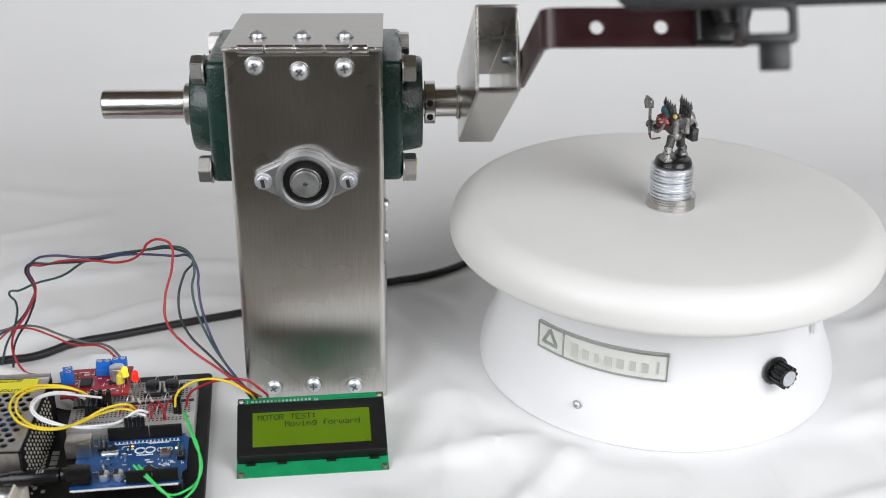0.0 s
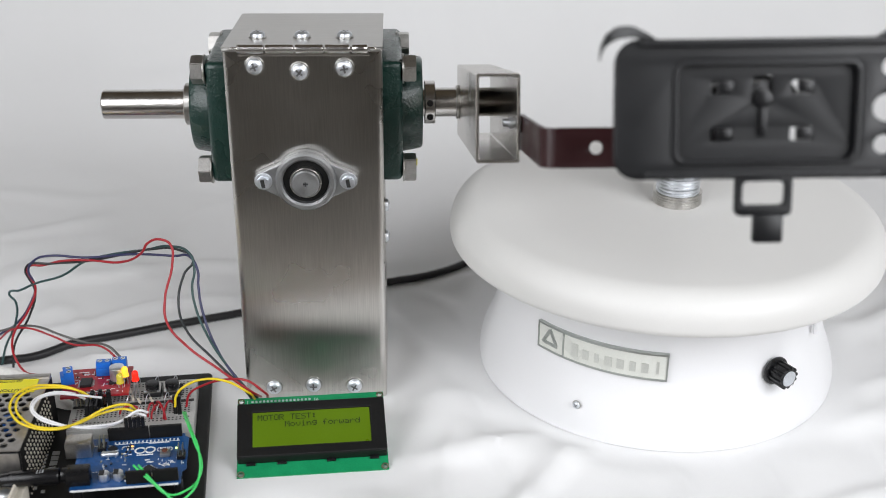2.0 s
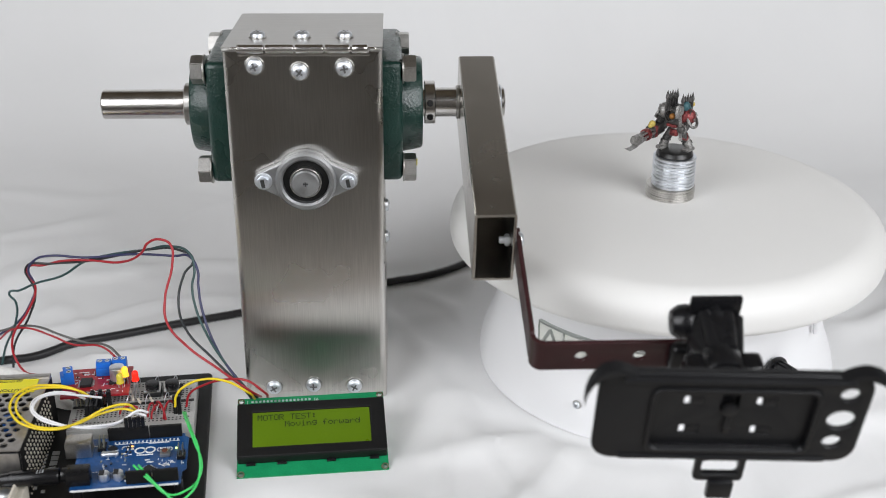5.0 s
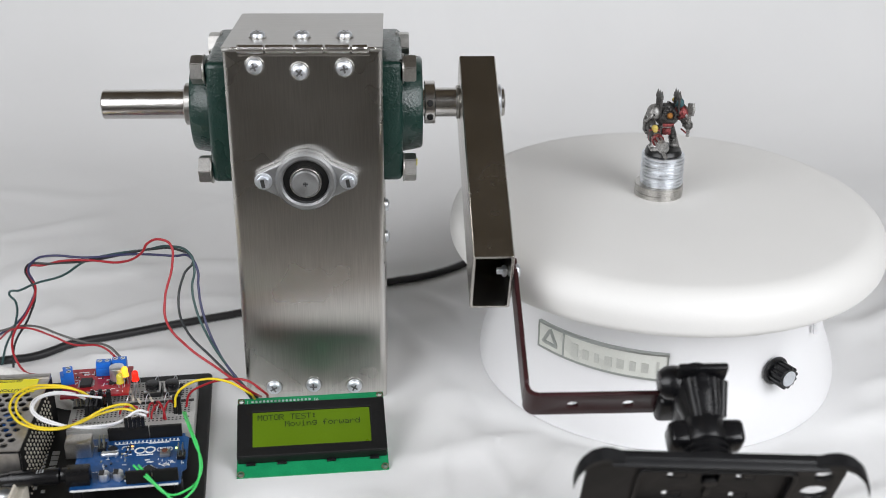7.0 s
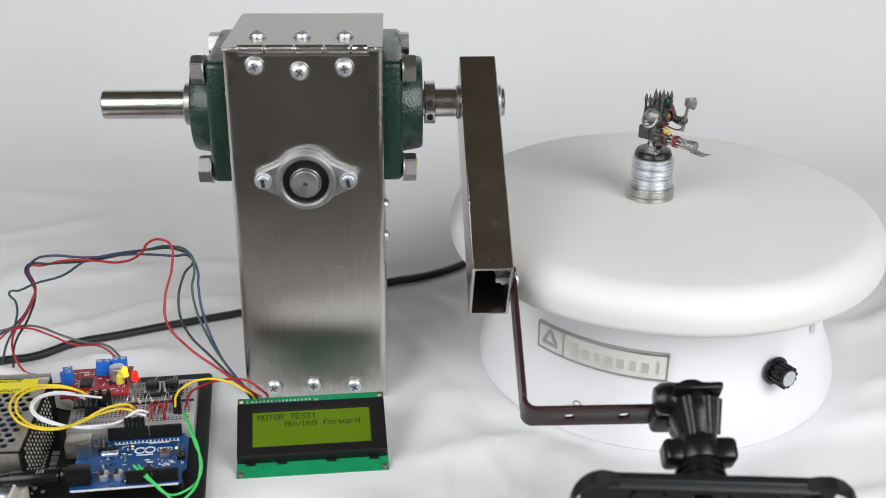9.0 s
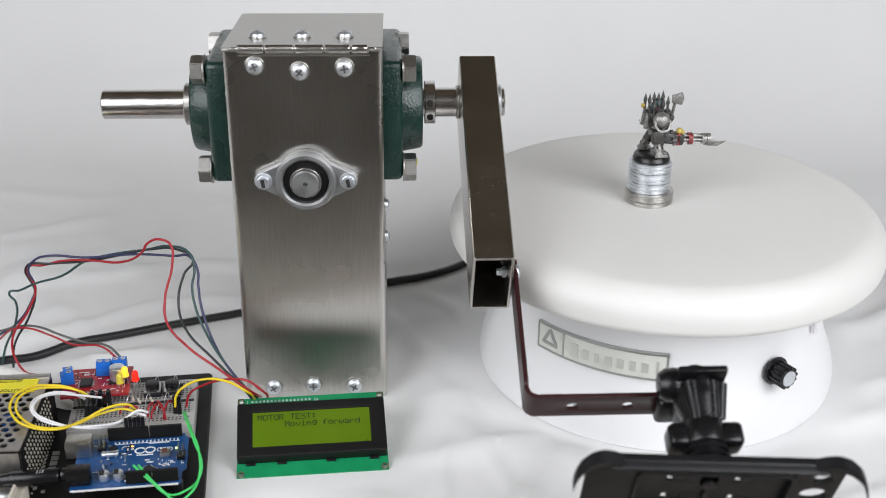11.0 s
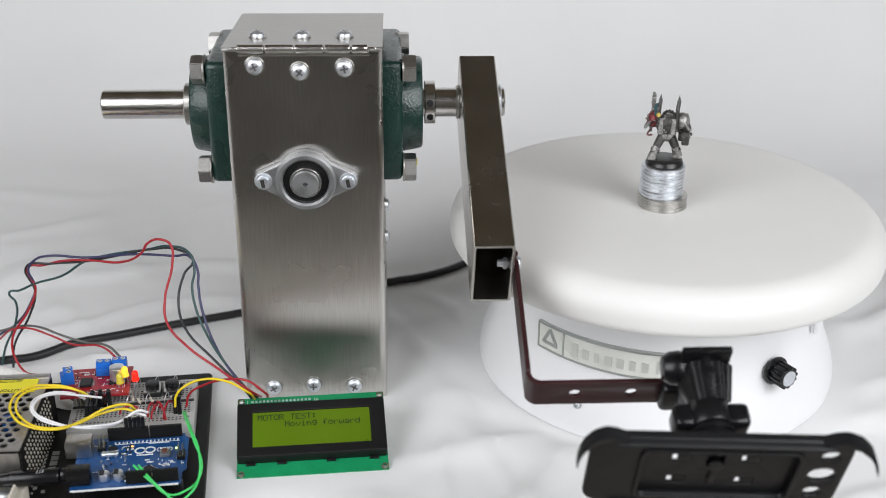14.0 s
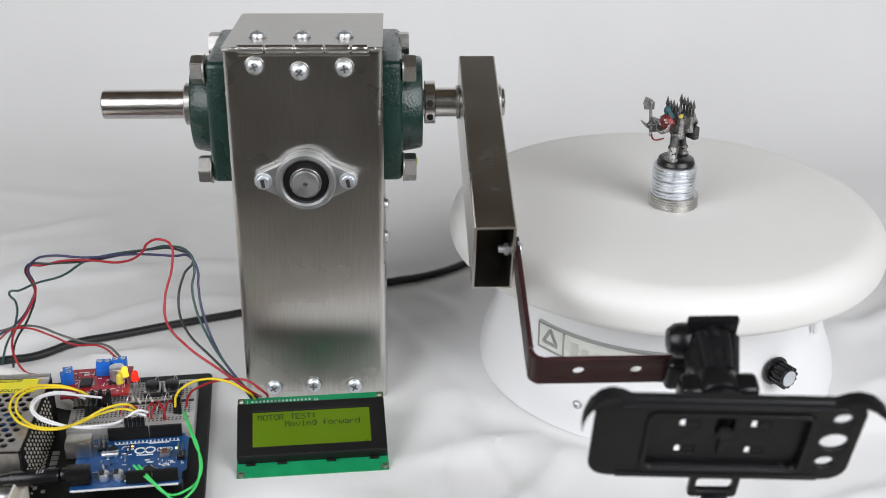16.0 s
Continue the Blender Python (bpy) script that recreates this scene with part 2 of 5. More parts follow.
# ---- the room and the cloth ----
def room():
    # floor, ceiling and walls are out of view, added to close the set
    for name, sx, sy, sz, x, y, z, ma in (
            ("floor", 4.4, 4.4, 0.1, 0, 0, -0.80, FLOOR_WOOD), ("ceiling", 4.4, 4.4, 0.1, 0, 0, 2.05, CEIL_PAINT),
            ("wall_north", 4.4, 0.1, 2.8, 0, 2.25, 0.625, WALL_PAINT), ("wall_south", 4.4, 0.1, 2.8, 0, -2.25, 0.625, WALL_PAINT),
            ("wall_east", 0.1, 4.4, 2.8, 2.25, 0, 0.625, WALL_PAINT), ("wall_west", 0.1, 4.4, 2.8, -2.25, 0, 0.625, WALL_PAINT)):
        ob = solid(name, box(sx, sy, sz), ma, "plain painted room " + name.split("_")[0], name.split("_")[0], kind="structure")
        ob.location = (x, y, z)
    top = solid("table_top", box(2.6, 1.30, 0.04, 0.004), TABLE_WOOD, "brown table top under the white cloth", "table top", kind="structure")
    top.location = (0, 1.115, -0.034)


def fold_height(x, y):
    """Soft creases in the cloth: broad swells and a few long folds."""
    n1 = noise.noise(Vector((x * 3.1, y * 3.7, 0.3)))
    n2 = noise.noise(Vector((x * 9.0 + 4, y * 5.0, 1.7)))
    wx, wy = x + 0.05 * n1, y + 0.05 * n2
    ridge = 1 - abs(noise.noise(Vector((wx * 7.0 + wy * 3.4, wy * 2.6 - wx * 2.0, 5.1))))
    crease = 1 - abs(noise.noise(Vector((wx * 5.0 - wy * 9.0, wy * 4.0 + wx * 3.0, 9.3))))
    small = noise.noise(Vector((wx * 26, wy * 21, 2.2)))
    pinch = 1 - abs(noise.noise(Vector((wx * 13.0 + wy * 8.0, wy * 6.0 - wx * 9.0, 3.7))))
    return 0.0024 * n1 + 0.0014 * n2 + 0.0042 * max(0, ridge - 0.74) / 0.26 + 0.0034 * max(0, crease - 0.80) / 0.20 + 0.0016 * max(0, pinch - 0.82) / 0.18 + 0.0005 * small


def clear_of_things(x, y):
    """0 where something stands on the cloth, rising to 1 a few centimetres away."""
    gaps = [math.hypot(x - 0.1621, y - 0.7858) - 0.132]
    for x0, y0, x1, y1 in ((-0.145, 0.715, -0.035, 0.815), (-0.136, 0.620, -0.030, 0.700), (-0.380, 0.555, -0.140, 0.745)):
        dx, dy = max(x0 - x, x - x1, 0), max(y0 - y, y - y1, 0)
        gaps.append(math.hypot(dx, dy))
    for (ax, ay), (bx, by) in (((-0.36, 0.745), (-0.284, 0.789)), ((-0.284, 0.789), (-0.163, 0.841)), ((-0.163, 0.841), (-0.045, 0.899)),
                               ((-0.045, 0.899), (0.023, 0.940)), ((0.023, 0.940), (0.15, 1.03))):
        k = min(1, max(0, ((x - ax) * (bx - ax) + (y - ay) * (by - ay)) / ((bx - ax) ** 2 + (by - ay) ** 2)))
        gaps.append(math.hypot(x - ax - k * (bx - ax), y - ay - k * (by - ay)) - 0.008)
    q = min(1.0, max(0.0, min(gaps) / 0.032))
    return q * q * (3 - 2 * q)


def cloth():
    """One sheet: flat on the table, then swept up behind in a wide curve."""
    b = bmesh.new()
    cols, y0, y1, rad, top = 300, 0.572, 1.16, 0.30, 0.46
    rows = []
    flat, bend, rise = y1 - y0, rad * math.pi / 2, top
    total = flat + bend + rise
    count = 250
    for j in range(count + 1):
        s = total * j / count
        line = []
        for i in range(cols + 1):
            u = 2 * i / cols - 1
            x = 1.15 * (0.45 * u + 0.55 * u ** 3)
            if s <= flat:
                p, nrm = Vector((x, y0 + s, 0)), Vector((0, 0, 1))
            elif s <= flat + bend:
                a = (s - flat) / rad
                p, nrm = Vector((x, y1 + rad * math.sin(a), rad * (1 - math.cos(a)))), Vector((0, -math.sin(a), math.cos(a)))
            else:
                p, nrm = Vector((x, y1 + rad, rad + s - flat - bend)), Vector((0, -1, 0))
            under = min(1.0, max(0.0, (s - flat + 0.28) / 0.28))
            h = (fold_height(x, s) * (1.60 - 1.38 * under) - 0.0024 * (1 - under)) * clear_of_things(x, y0 + s) - 0.0006
            line.append(b.verts.new(p + nrm * h))
        rows.append(line)
    for a, c in zip(rows, rows[1:]):
        for i in range(cols):
            b.faces.new((a[i], a[i + 1], c[i + 1], c[i]))
    bmesh.ops.recalc_face_normals(b, faces=b.faces[:])
    ob = solid("backdrop", b, CLOTH, "creased white cloth swept up behind the table", "backdrop cloth", kind="structure")
    mod = ob.modifiers.new("thickness", "SOLIDIFY")
    mod.thickness = 0.001


room()
cloth()


# ---- small hardware ----
def hex_head(across, h, m=None, bm=None):
    b = bmesh.new()
    r = across / math.sqrt(3)
    lo = [b.verts.new((r * math.cos(radians(60 * i + 30)), r * math.sin(radians(60 * i + 30)), 0)) for i in range(6)]
    hi = [b.verts.new((v.co.x, v.co.y, h)) for v in lo]
    b.faces.new(lo[::-1])
    b.faces.new(hi)
    for i in range(6):
        b.faces.new((lo[i], lo[(i + 1) % 6], hi[(i + 1) % 6], hi[i]))
    bmesh.ops.bevel(b, geom=b.edges[:], offset=0.0006, segments=2, affect="EDGES")
    return join(b, m, bm)


def pan_head(r, h):
    return lathe([(0, 0), (r, 0), (r, h * 0.35), (r * 0.92, h * 0.65), (r * 0.7, h * 0.9), (r * 0.4, h), (0, h)], 28)


def screw(parent, m, r=0.0052, turn=0.0):
    """A pan-head cross-recess screw on its washer; its axis is z of m."""
    s = part("screw", drum(r * 1.22, 0.0007, 0.0002, 28), BOLT, parent, "zinc-plated cross-head screw", m)
    part("screw_head", pan_head(r, r * 0.62), ZINC, s, m=T((0, 0, 0.0007)))
    # flat cross laid on the head; the recess's shade is its colour
    x = box(r * 1.00, r * 0.22, r * 0.06, 0, pose(0, 0, r * 0.61, rz=turn))
    part("cross_recess", box(r * 0.22, r * 1.00, r * 0.06, 0, pose(0, 0, r * 0.61, rz=turn), x), RECESS_SHADE, s, m=T((0, 0, 0.0007)))


# ---- the sheet-steel tower ----
TOWER = pose(-0.0892, 0.7201, 0, 0, 0, 2.217)
TW, TD, TH = 0.0998, 0.0917, 0.256


def tower():
    t = thing("steel_housing", TOWER, "tall brushed stainless steel sheet housing with a hinged lid", "metal housing")
    g = 0.0016
    part("front_panel", sheet([round_rect(-TW / 2, 0, TW / 2, 0.022, 0.0042), round_rect(-TW / 2 + g, g, TW / 2 - g, 0.0204, 0.0026)], TH - 0.002, 0.0, T((0, 0, TH / 2))), STEEL, t, "vertically brushed steel front")
    for name, x in (("side_panel", -TW / 2 + g / 2), ("side_panel", TW / 2 - g / 2)):
        # the side sheets stop under the gearbox, which passes through
        part(name, box(g, TD - 0.0346, 0.150, 0.0005, T((x, 0.0226 + (TD - 0.0346) / 2, 0.075))), STEEL, t)
    part("lid", sheet([[(-TW / 2 - 0.0005, 0.0005), (TW / 2 + 0.0005, 0.0005), (TW / 2 + 0.0002, TD - 0.0058), (-TW / 2 + 0.0030, TD - 0.0062)]], g, 0.0003, T((0, 0, TH + 0.0008))), STEEL_LID, t, "brushed steel lid")
    part("lid_lip", box(TW - 0.006, g, 0.012, 0.0004, T((0.0025, TD - 0.0095, TH - 0.0065))), STEEL_LID, t)
    part("rear_panel", box(TW - 0.008, g, TH - 0.016, 0.0004, T((0.001, TD - 0.0115, (TH - 0.016) / 2))), STEEL, t)
    # piano hinge along the upper front edge
    hinge = part("hinge", box(0.082, 0.0012, 0.0030, 0.0003, T((0.001, -0.0008, TH - 0.0022))), STEEL, t, "polished steel hinge")
    for i, (x, w) in enumerate(((-0.0315, 0.017), (-0.0135, 0.018), (0.0050, 0.018), (0.0225, 0.016), (0.0365, 0.010))):
        part("knuckle", drum(0.0029, w - 0.0006, 0.0004, 20, T((x - w / 2, -0.0020, TH + 0.0012)) @ RY90), SHAFT, hinge)
    part("hinge_pin", drum(0.0014, 0.090, 0.0004, 14, T((-0.044, -0.0020, TH + 0.0012)) @ RY90), SHAFT, hinge)
    for x0, x1 in ((-0.0495, -0.0405), (0.0425, 0.0495)):
        part("hinge_end", box(x1 - x0, 0.004, 0.0016, 0.0004, T(((x0 + x1) / 2, -0.0018, TH + 0.0005))), STEEL_LID, t)
    face = lambda x, z, turn: (T((x, 0, z)) @ RX90)
    for x, z, turn in ((-0.0300, 0.2458, 20), (-0.0020, 0.2422, 50), (0.0262, 0.2445, 10),
                       (-0.0300, 0.0105, 30), (-0.0020, 0.0120, 0), (0.0270, 0.0110, 60)):
        screw(t, face(x, z, turn), turn=turn)
    for x in (-0.0300, -0.0015, 0.0258):
        screw(t, T((x, 0.0250, TH + 0.0016)), 0.0048, 25)
    for z in (0.1455, 0.1225):
        screw(t, T((TW / 2, 0.0120, z)) @ RY90, 0.0042, 40)
    # two-bolt flange bearing with the worm shaft's end in it
    c = T((-0.0005, 0, 0.1703)) @ RX90
    # outline: a round middle with a tapering ear each side
    out, rc, re, ex = [], 0.0203, 0.0060, 0.0278
    ear, root = radians(68), radians(36)
    for cx, r, a0, a1 in ((ex, re, -ear, ear), (0, rc, root, math.pi - root), (-ex, re, math.pi - ear, math.pi + ear), (0, rc, math.pi + root, 2 * math.pi - root)):
        for i in range(13):
            a = a0 + (a1 - a0) * i / 12
            out.append((cx + r * math.cos(a), r * math.sin(a)))
    fl = part("flange_bearing", sheet([out, round_hole(0, 0, 0.0148, 40)], 0.0060, 0.0010, c @ T((0, 0, 0.0030))), CAST, t, "cast alloy two-bolt flange bearing")
    part("bearing_collar", ring(0.0150, 0.0198, 0.0095, 0.0014, 56, c), CAST, fl)
    part("bearing_seal", ring(0.0102, 0.0150, 0.0055, 0.0006, 48, c), FRAME_BLACK, fl)
    part("inner_ring", ring(0.0093, 0.0103, 0.0100, 0.0003, 48, c), DULL, fl)
    end = lathe([(0, 0), (0.0091, 0), (0.0091, 0.0115), (0.0083, 0.0124), (0.0016, 0.0124), (0.0010, 0.0110), (0, 0.0108)], 48, c)
    part("worm_shaft", end, CAST, fl, "ground steel shaft end with a centre hole")
    part("centre_mark", box(0.0030, 0.0005, 0.0002, 0, c @ T((0, 0, 0.0125)), box(0.0005, 0.0030, 0.0002, 0, c @ T((0, 0, 0.0125)))), HOLE_SHADE, fl)
    for x in (-0.0275, 0.0275):
        q = c @ T((x, 0, 0.0060))
        bo = part("bolt", drum(0.0058, 0.0008, 0.0002, 28, q), ZINC, fl, "small zinc-plated bolt")
        part("bolt_head", hex_head(0.0080, 0.0040, q @ T((0, 0, 0.0008)) @ pose(0, 0, 0, 0, 0, 12)), ZINC, bo)
        part("slot", box(0.0024, 0.0056, 0.0002, 0, q @ T((0, 0, 0.0049)) @ pose(0, 0, 0, rz=10)), HOLE_SHADE, bo)
    return t


tower()

# ---- the green gearbox ----
AXIS = pose(0.0103, 0.7985, 0.1971, 0, 0, 2.859)


def gearbox():
    t = thing("gearbox", AXIS, "dark green cast worm gearbox with hex-bolted covers", "gearbox")
    part("casting", box(0.100, 0.072, 0.080, 0.004, T((-0.1025, 0.006, 0))), GREEN, t, "dark green enamelled casting")
    for side, x in ((-1, -0.1615), (1, -0.0485)):
        c = part("cover", box(0.0165, 0.088, 0.084, 0.0040, T((x, 0, 0)), seg=3), GREEN, t, "dark green square end cover")
        xo = x + side * 0.00825
        boss = lathe([(0.0, -0.002), (0.0345, -0.002), (0.0335, 0.004), (0.0320, 0.0125), (0.0308, 0.0140), (0.0150, 0.0140), (0.0145, 0.0125), (0, 0.0125)],
                     56, T((xo, 0, 0)) @ RY90 @ (Matrix.Identity(4) if side > 0 else pose(0, 0, 0, 180)))
        part("boss", boss, GREEN, c)
        for y in (-0.035, 0.030):
            for z in (-0.035, 0.035):
                q = T((xo - side * (0.0035 if y > 0 else 0), y, z - (0.002 if y > 0 else 0))) @ RY90 @ (Matrix.Identity(4) if side > 0 else pose(0, 0, 0, 180))
                bo = part("bolt", drum(0.0100, 0.0012, 0.0003, 32, q), BOLT, c, "steel hex bolt")
                part("bolt_head", hex_head(0.0170, 0.0080, q @ T((0, 0, 0.0012)) @ pose(0, 0, 0, 0, 0, 10 + 17 * (y > 0) + 30 * (z > 0))), BOLT, bo)
    lo = part("set_collar", ring(0.0106, 0.0150, 0.0075, 0.0005, 48, T((-0.0245, 0, 0)) @ RY90), SHAFT, t, "bright steel shaft collar")
    for a in (75, 115):
        part("set_screw", drum(0.0022, 0.0012, 0.0002, 16, T((-0.0208, 0, 0)) @ pose(0, 0, 0, a) @ T((0, 0, 0.0149))), HOLE_SHADE, lo)
    part("set_collar", ring(0.0106, 0.0145, 0.0055, 0.0005, 48, T((-0.1905, 0, 0)) @ RY90), DULL, t, "bright steel shaft collar")
    part("label_sticker", box(0.016, 0.0004, 0.006, 0, T((-0.038, -0.0270, -0.0345)) @ pose(0, 0, 0, 20)), YELLOW, t, "yellow sticker on the casting")
    # the foot on which the gearbox stands inside the housing
    part("foot", box(0.080, 0.060, 0.1565, 0.003, T((-0.1025, 0.010, -0.1185))), GREEN, t)


gearbox()


# ---- the swinging arm with the empty phone holder ----
def swing_arm():
    t = thing("swing_arm", AXIS, "steel tube arm on a shaft carrying a bracket and phone holder", "camera arm")
    w, b, L, Lb, g = 0.0254, 0.0255, 0.1622, 0.0194, 0.0018
    prof = sheet([round_rect(0, -b, w, b, 0.0016), round_rect(g, -b + g, w - g, b - g, 0.0010)], L + Lb, 0.00025,
                 T((0, -(L - Lb) / 2, 0)) @ RX90)
    tube = part("tube", prof, TUBE, t, "rectangular mill-finish steel tube, open at the end")
    part("shaft", lathe([(0, 0), (0.0094, 0), (0.0102, 0.0008), (0.0102, 0.2475), (0, 0.2475)], 48, T((-0.2475, 0, 0)) @ RY90), SHAFT, t, "thick ground steel shaft")
    part("shaft_stub", lathe([(0, 0), (0.0102, 0), (0.0102, 0.0292), (0.0094, 0.0300), (0, 0.0300)], 48, T((0.0019, 0, 0)) @ RY90), SHAFT, t)
    part("weld_collar", ring(0.0103, 0.0118, 0.0022, 0.0005, 40, T((-0.0022, 0, 0)) @ RY90), DULL, t)
    part("hub_nut", ring(0.0104, 0.0122, 0.0040, 0.0006, 40, T((w, 0, 0)) @ RY90), ZINC, t)
    # bolt that holds the bracket, seen inside the tube
    q = T((w - g, -0.1500, -0.0034)) @ pose(0, 0, 0, 0, -90)
    bo = part("bolt", drum(0.0022, 0.0070, 0.0004, 20, q), ZINC, t, "zinc-plated bolt and nut")
    part("nut", hex_head(0.0072, 0.0030, q @ T((0, 0, 0.0006))), ZINC, bo)
    part("bolt_head", pan_head(0.0050, 0.0032), ZINC, bo, m=T((w + 0.0030, -0.1500, -0.0034)) @ RY90)
    # maroon strip bent to an L: one leg flat on the tube, the other across
    x0, y_in, wd, th = w + 0.0014, -0.1420, 0.0205, 0.0028
    zc = -0.0090
    u2 = 0.2432
    leg = sheet([round_rect(-u2 + 0.006, zc - wd / 2, y_in, zc + wd / 2, 0.003)], th, 0.0006, T((x0 + th / 2, 0, 0)) @ Matrix(((0, 0, 1, 0), (1, 0, 0, 0), (0, 1, 0, 0), (0, 0, 0, 1))))
    br = part("bracket", leg, MAROON, t, "maroon painted steel strip bent to an L")
    cross = sheet([round_rect(x0 + 0.0062, zc - wd / 2, 0.132, zc + wd / 2, 0.003),
                   round_hole(0.0547, zc, 0.0034), round_hole(0.0873, zc, 0.0034), round_hole(0.113, zc, 0.0034)], th, 0.0006,
                  T((0, -u2 + th / 2 - 0.0028, 0)) @ RX90)
    part("bracket_arm", cross, MAROON, br)
    part("spacer", ring(0.0024, 0.0060, 0.0012, 0.0002, 24, T((w + 0.0001, -0.1500, -0.0034)) @ RY90), ZINC, br)
    bend = bmesh.new()
    rr = 0.0076
    rows = []
    for i in range(9):
        a = radians(90 * i / 8)
        for_r = []
        for r in (rr, rr - th):
            for z in (zc - wd / 2 + 0.0002, zc + wd / 2 - 0.0002):
                for_r.append(bend.verts.new((x0 + rr - r * math.cos(a), -u2 + rr - 0.0028 - r * math.sin(a), z)))
        rows.append(for_r)
    for p, n in zip(rows, rows[1:]):
        for i, j in ((0, 1), (1, 3), (3, 2), (2, 0)):
            bend.faces.new((p[i], p[j], n[j], n[i]))
    bmesh.ops.recalc_face_normals(bend, faces=bend.faces[:])
    part("bracket_bend", bend, MAROON, br)
    # clamp on the strip's end, ball joint and collar
    cx = 0.1200
    cl = part("clamp", box(0.0275, 0.0042, 0.0130, 0.0012, T((cx + 0.0010, -0.2532, 0.0340))), PLASTIC, t, "glossy black plastic clamp")
    part("clamp_body", lathe([(0, -0.020), (0.0080, -0.020), (0.0098, -0.014), (0.0102, -0.004), (0.0125, 0.006), (0.0130, 0.013), (0.0120, 0.0190), (0, 0.0190)], 32,
                             T((cx + 0.0005, -0.2545, 0.0090))), PLASTIC, cl)
    kn = part("thumb_knob", lathe([(0, 0), (0.0075, 0), (0.0092, 0.0016), (0.0098, 0.0060), (0.0092, 0.0110), (0.0066, 0.0146), (0, 0.0156)], 32,
                                  T((cx - 0.0060, -0.2515, 0.0215)) @ pose(0, 0, 0, 0, -90)), PLASTIC, cl)
    part("knob_stem", drum(0.0045, 0.0120, 0.0006, 16, T((cx - 0.0120, -0.2505, 0.0240)) @ RY90), PLASTIC, kn)
    part("strip_grip", box(0.0210, 0.0092, 0.0215, 0.0036, T((cx - 0.0065, -0.2482, zc)), seg=3), PLASTIC, cl)
    # flared socket with two ridges on its face, then the lock ring with a lug each side
    bj = part("ball_joint", lathe([(0, -0.002), (0.0132, -0.002), (0.0143, 0.003), (0.0134, 0.010), (0.0110, 0.017), (0.0098, 0.024), (0, 0.024)], 36, T((cx + 0.0006, -0.2545, 0.0200)) @ pose(0, 0, 0, 92)), PLASTIC, t, "glossy black plastic ball joint")
    for dx in (-0.0056, 0.0056):
        part("joint_rib", rod((cx + 0.0006 + dx, -0.2560, 0.0305), (cx + 0.0006 + dx * 0.8, -0.2770, 0.0262), 0.0046, 0.0034, 16), PLASTIC, bj)
    part("wing_rib", rod((cx + 0.0130, -0.2550, 0.0270), (cx + 0.0105, -0.2740, 0.0210), 0.0036, 0.0030, 14), PLASTIC, bj)
    lock = part("lock_ring", drum(0.0126, 0.0160, 0.0022, 32, T((cx, -0.2745, 0.0170)) @ RX90), PLASTIC, bj)
    for dx in (-0.0135, 0.0148):
        part("lug", box(0.0130, 0.0140, 0.0170, 0.0034, T((cx + dx, -0.2832, 0.0160)) @ pose(0, 0, 0, 4), seg=3), PLASTIC, lock)
    part("neck", drum(0.0122, 0.0235, 0.001, 24, T((cx, -0.2850, 0.0150)) @ RX90), PLASTIC, bj)
    for dy in (-0.2925, -0.2965):
        part("neck_ring", ring(0.0118, 0.0140, 0.0020, 0.0005, 32, T((cx, dy, 0.0150)) @ RX90), PLASTIC, bj)
    holder(t)
    return t


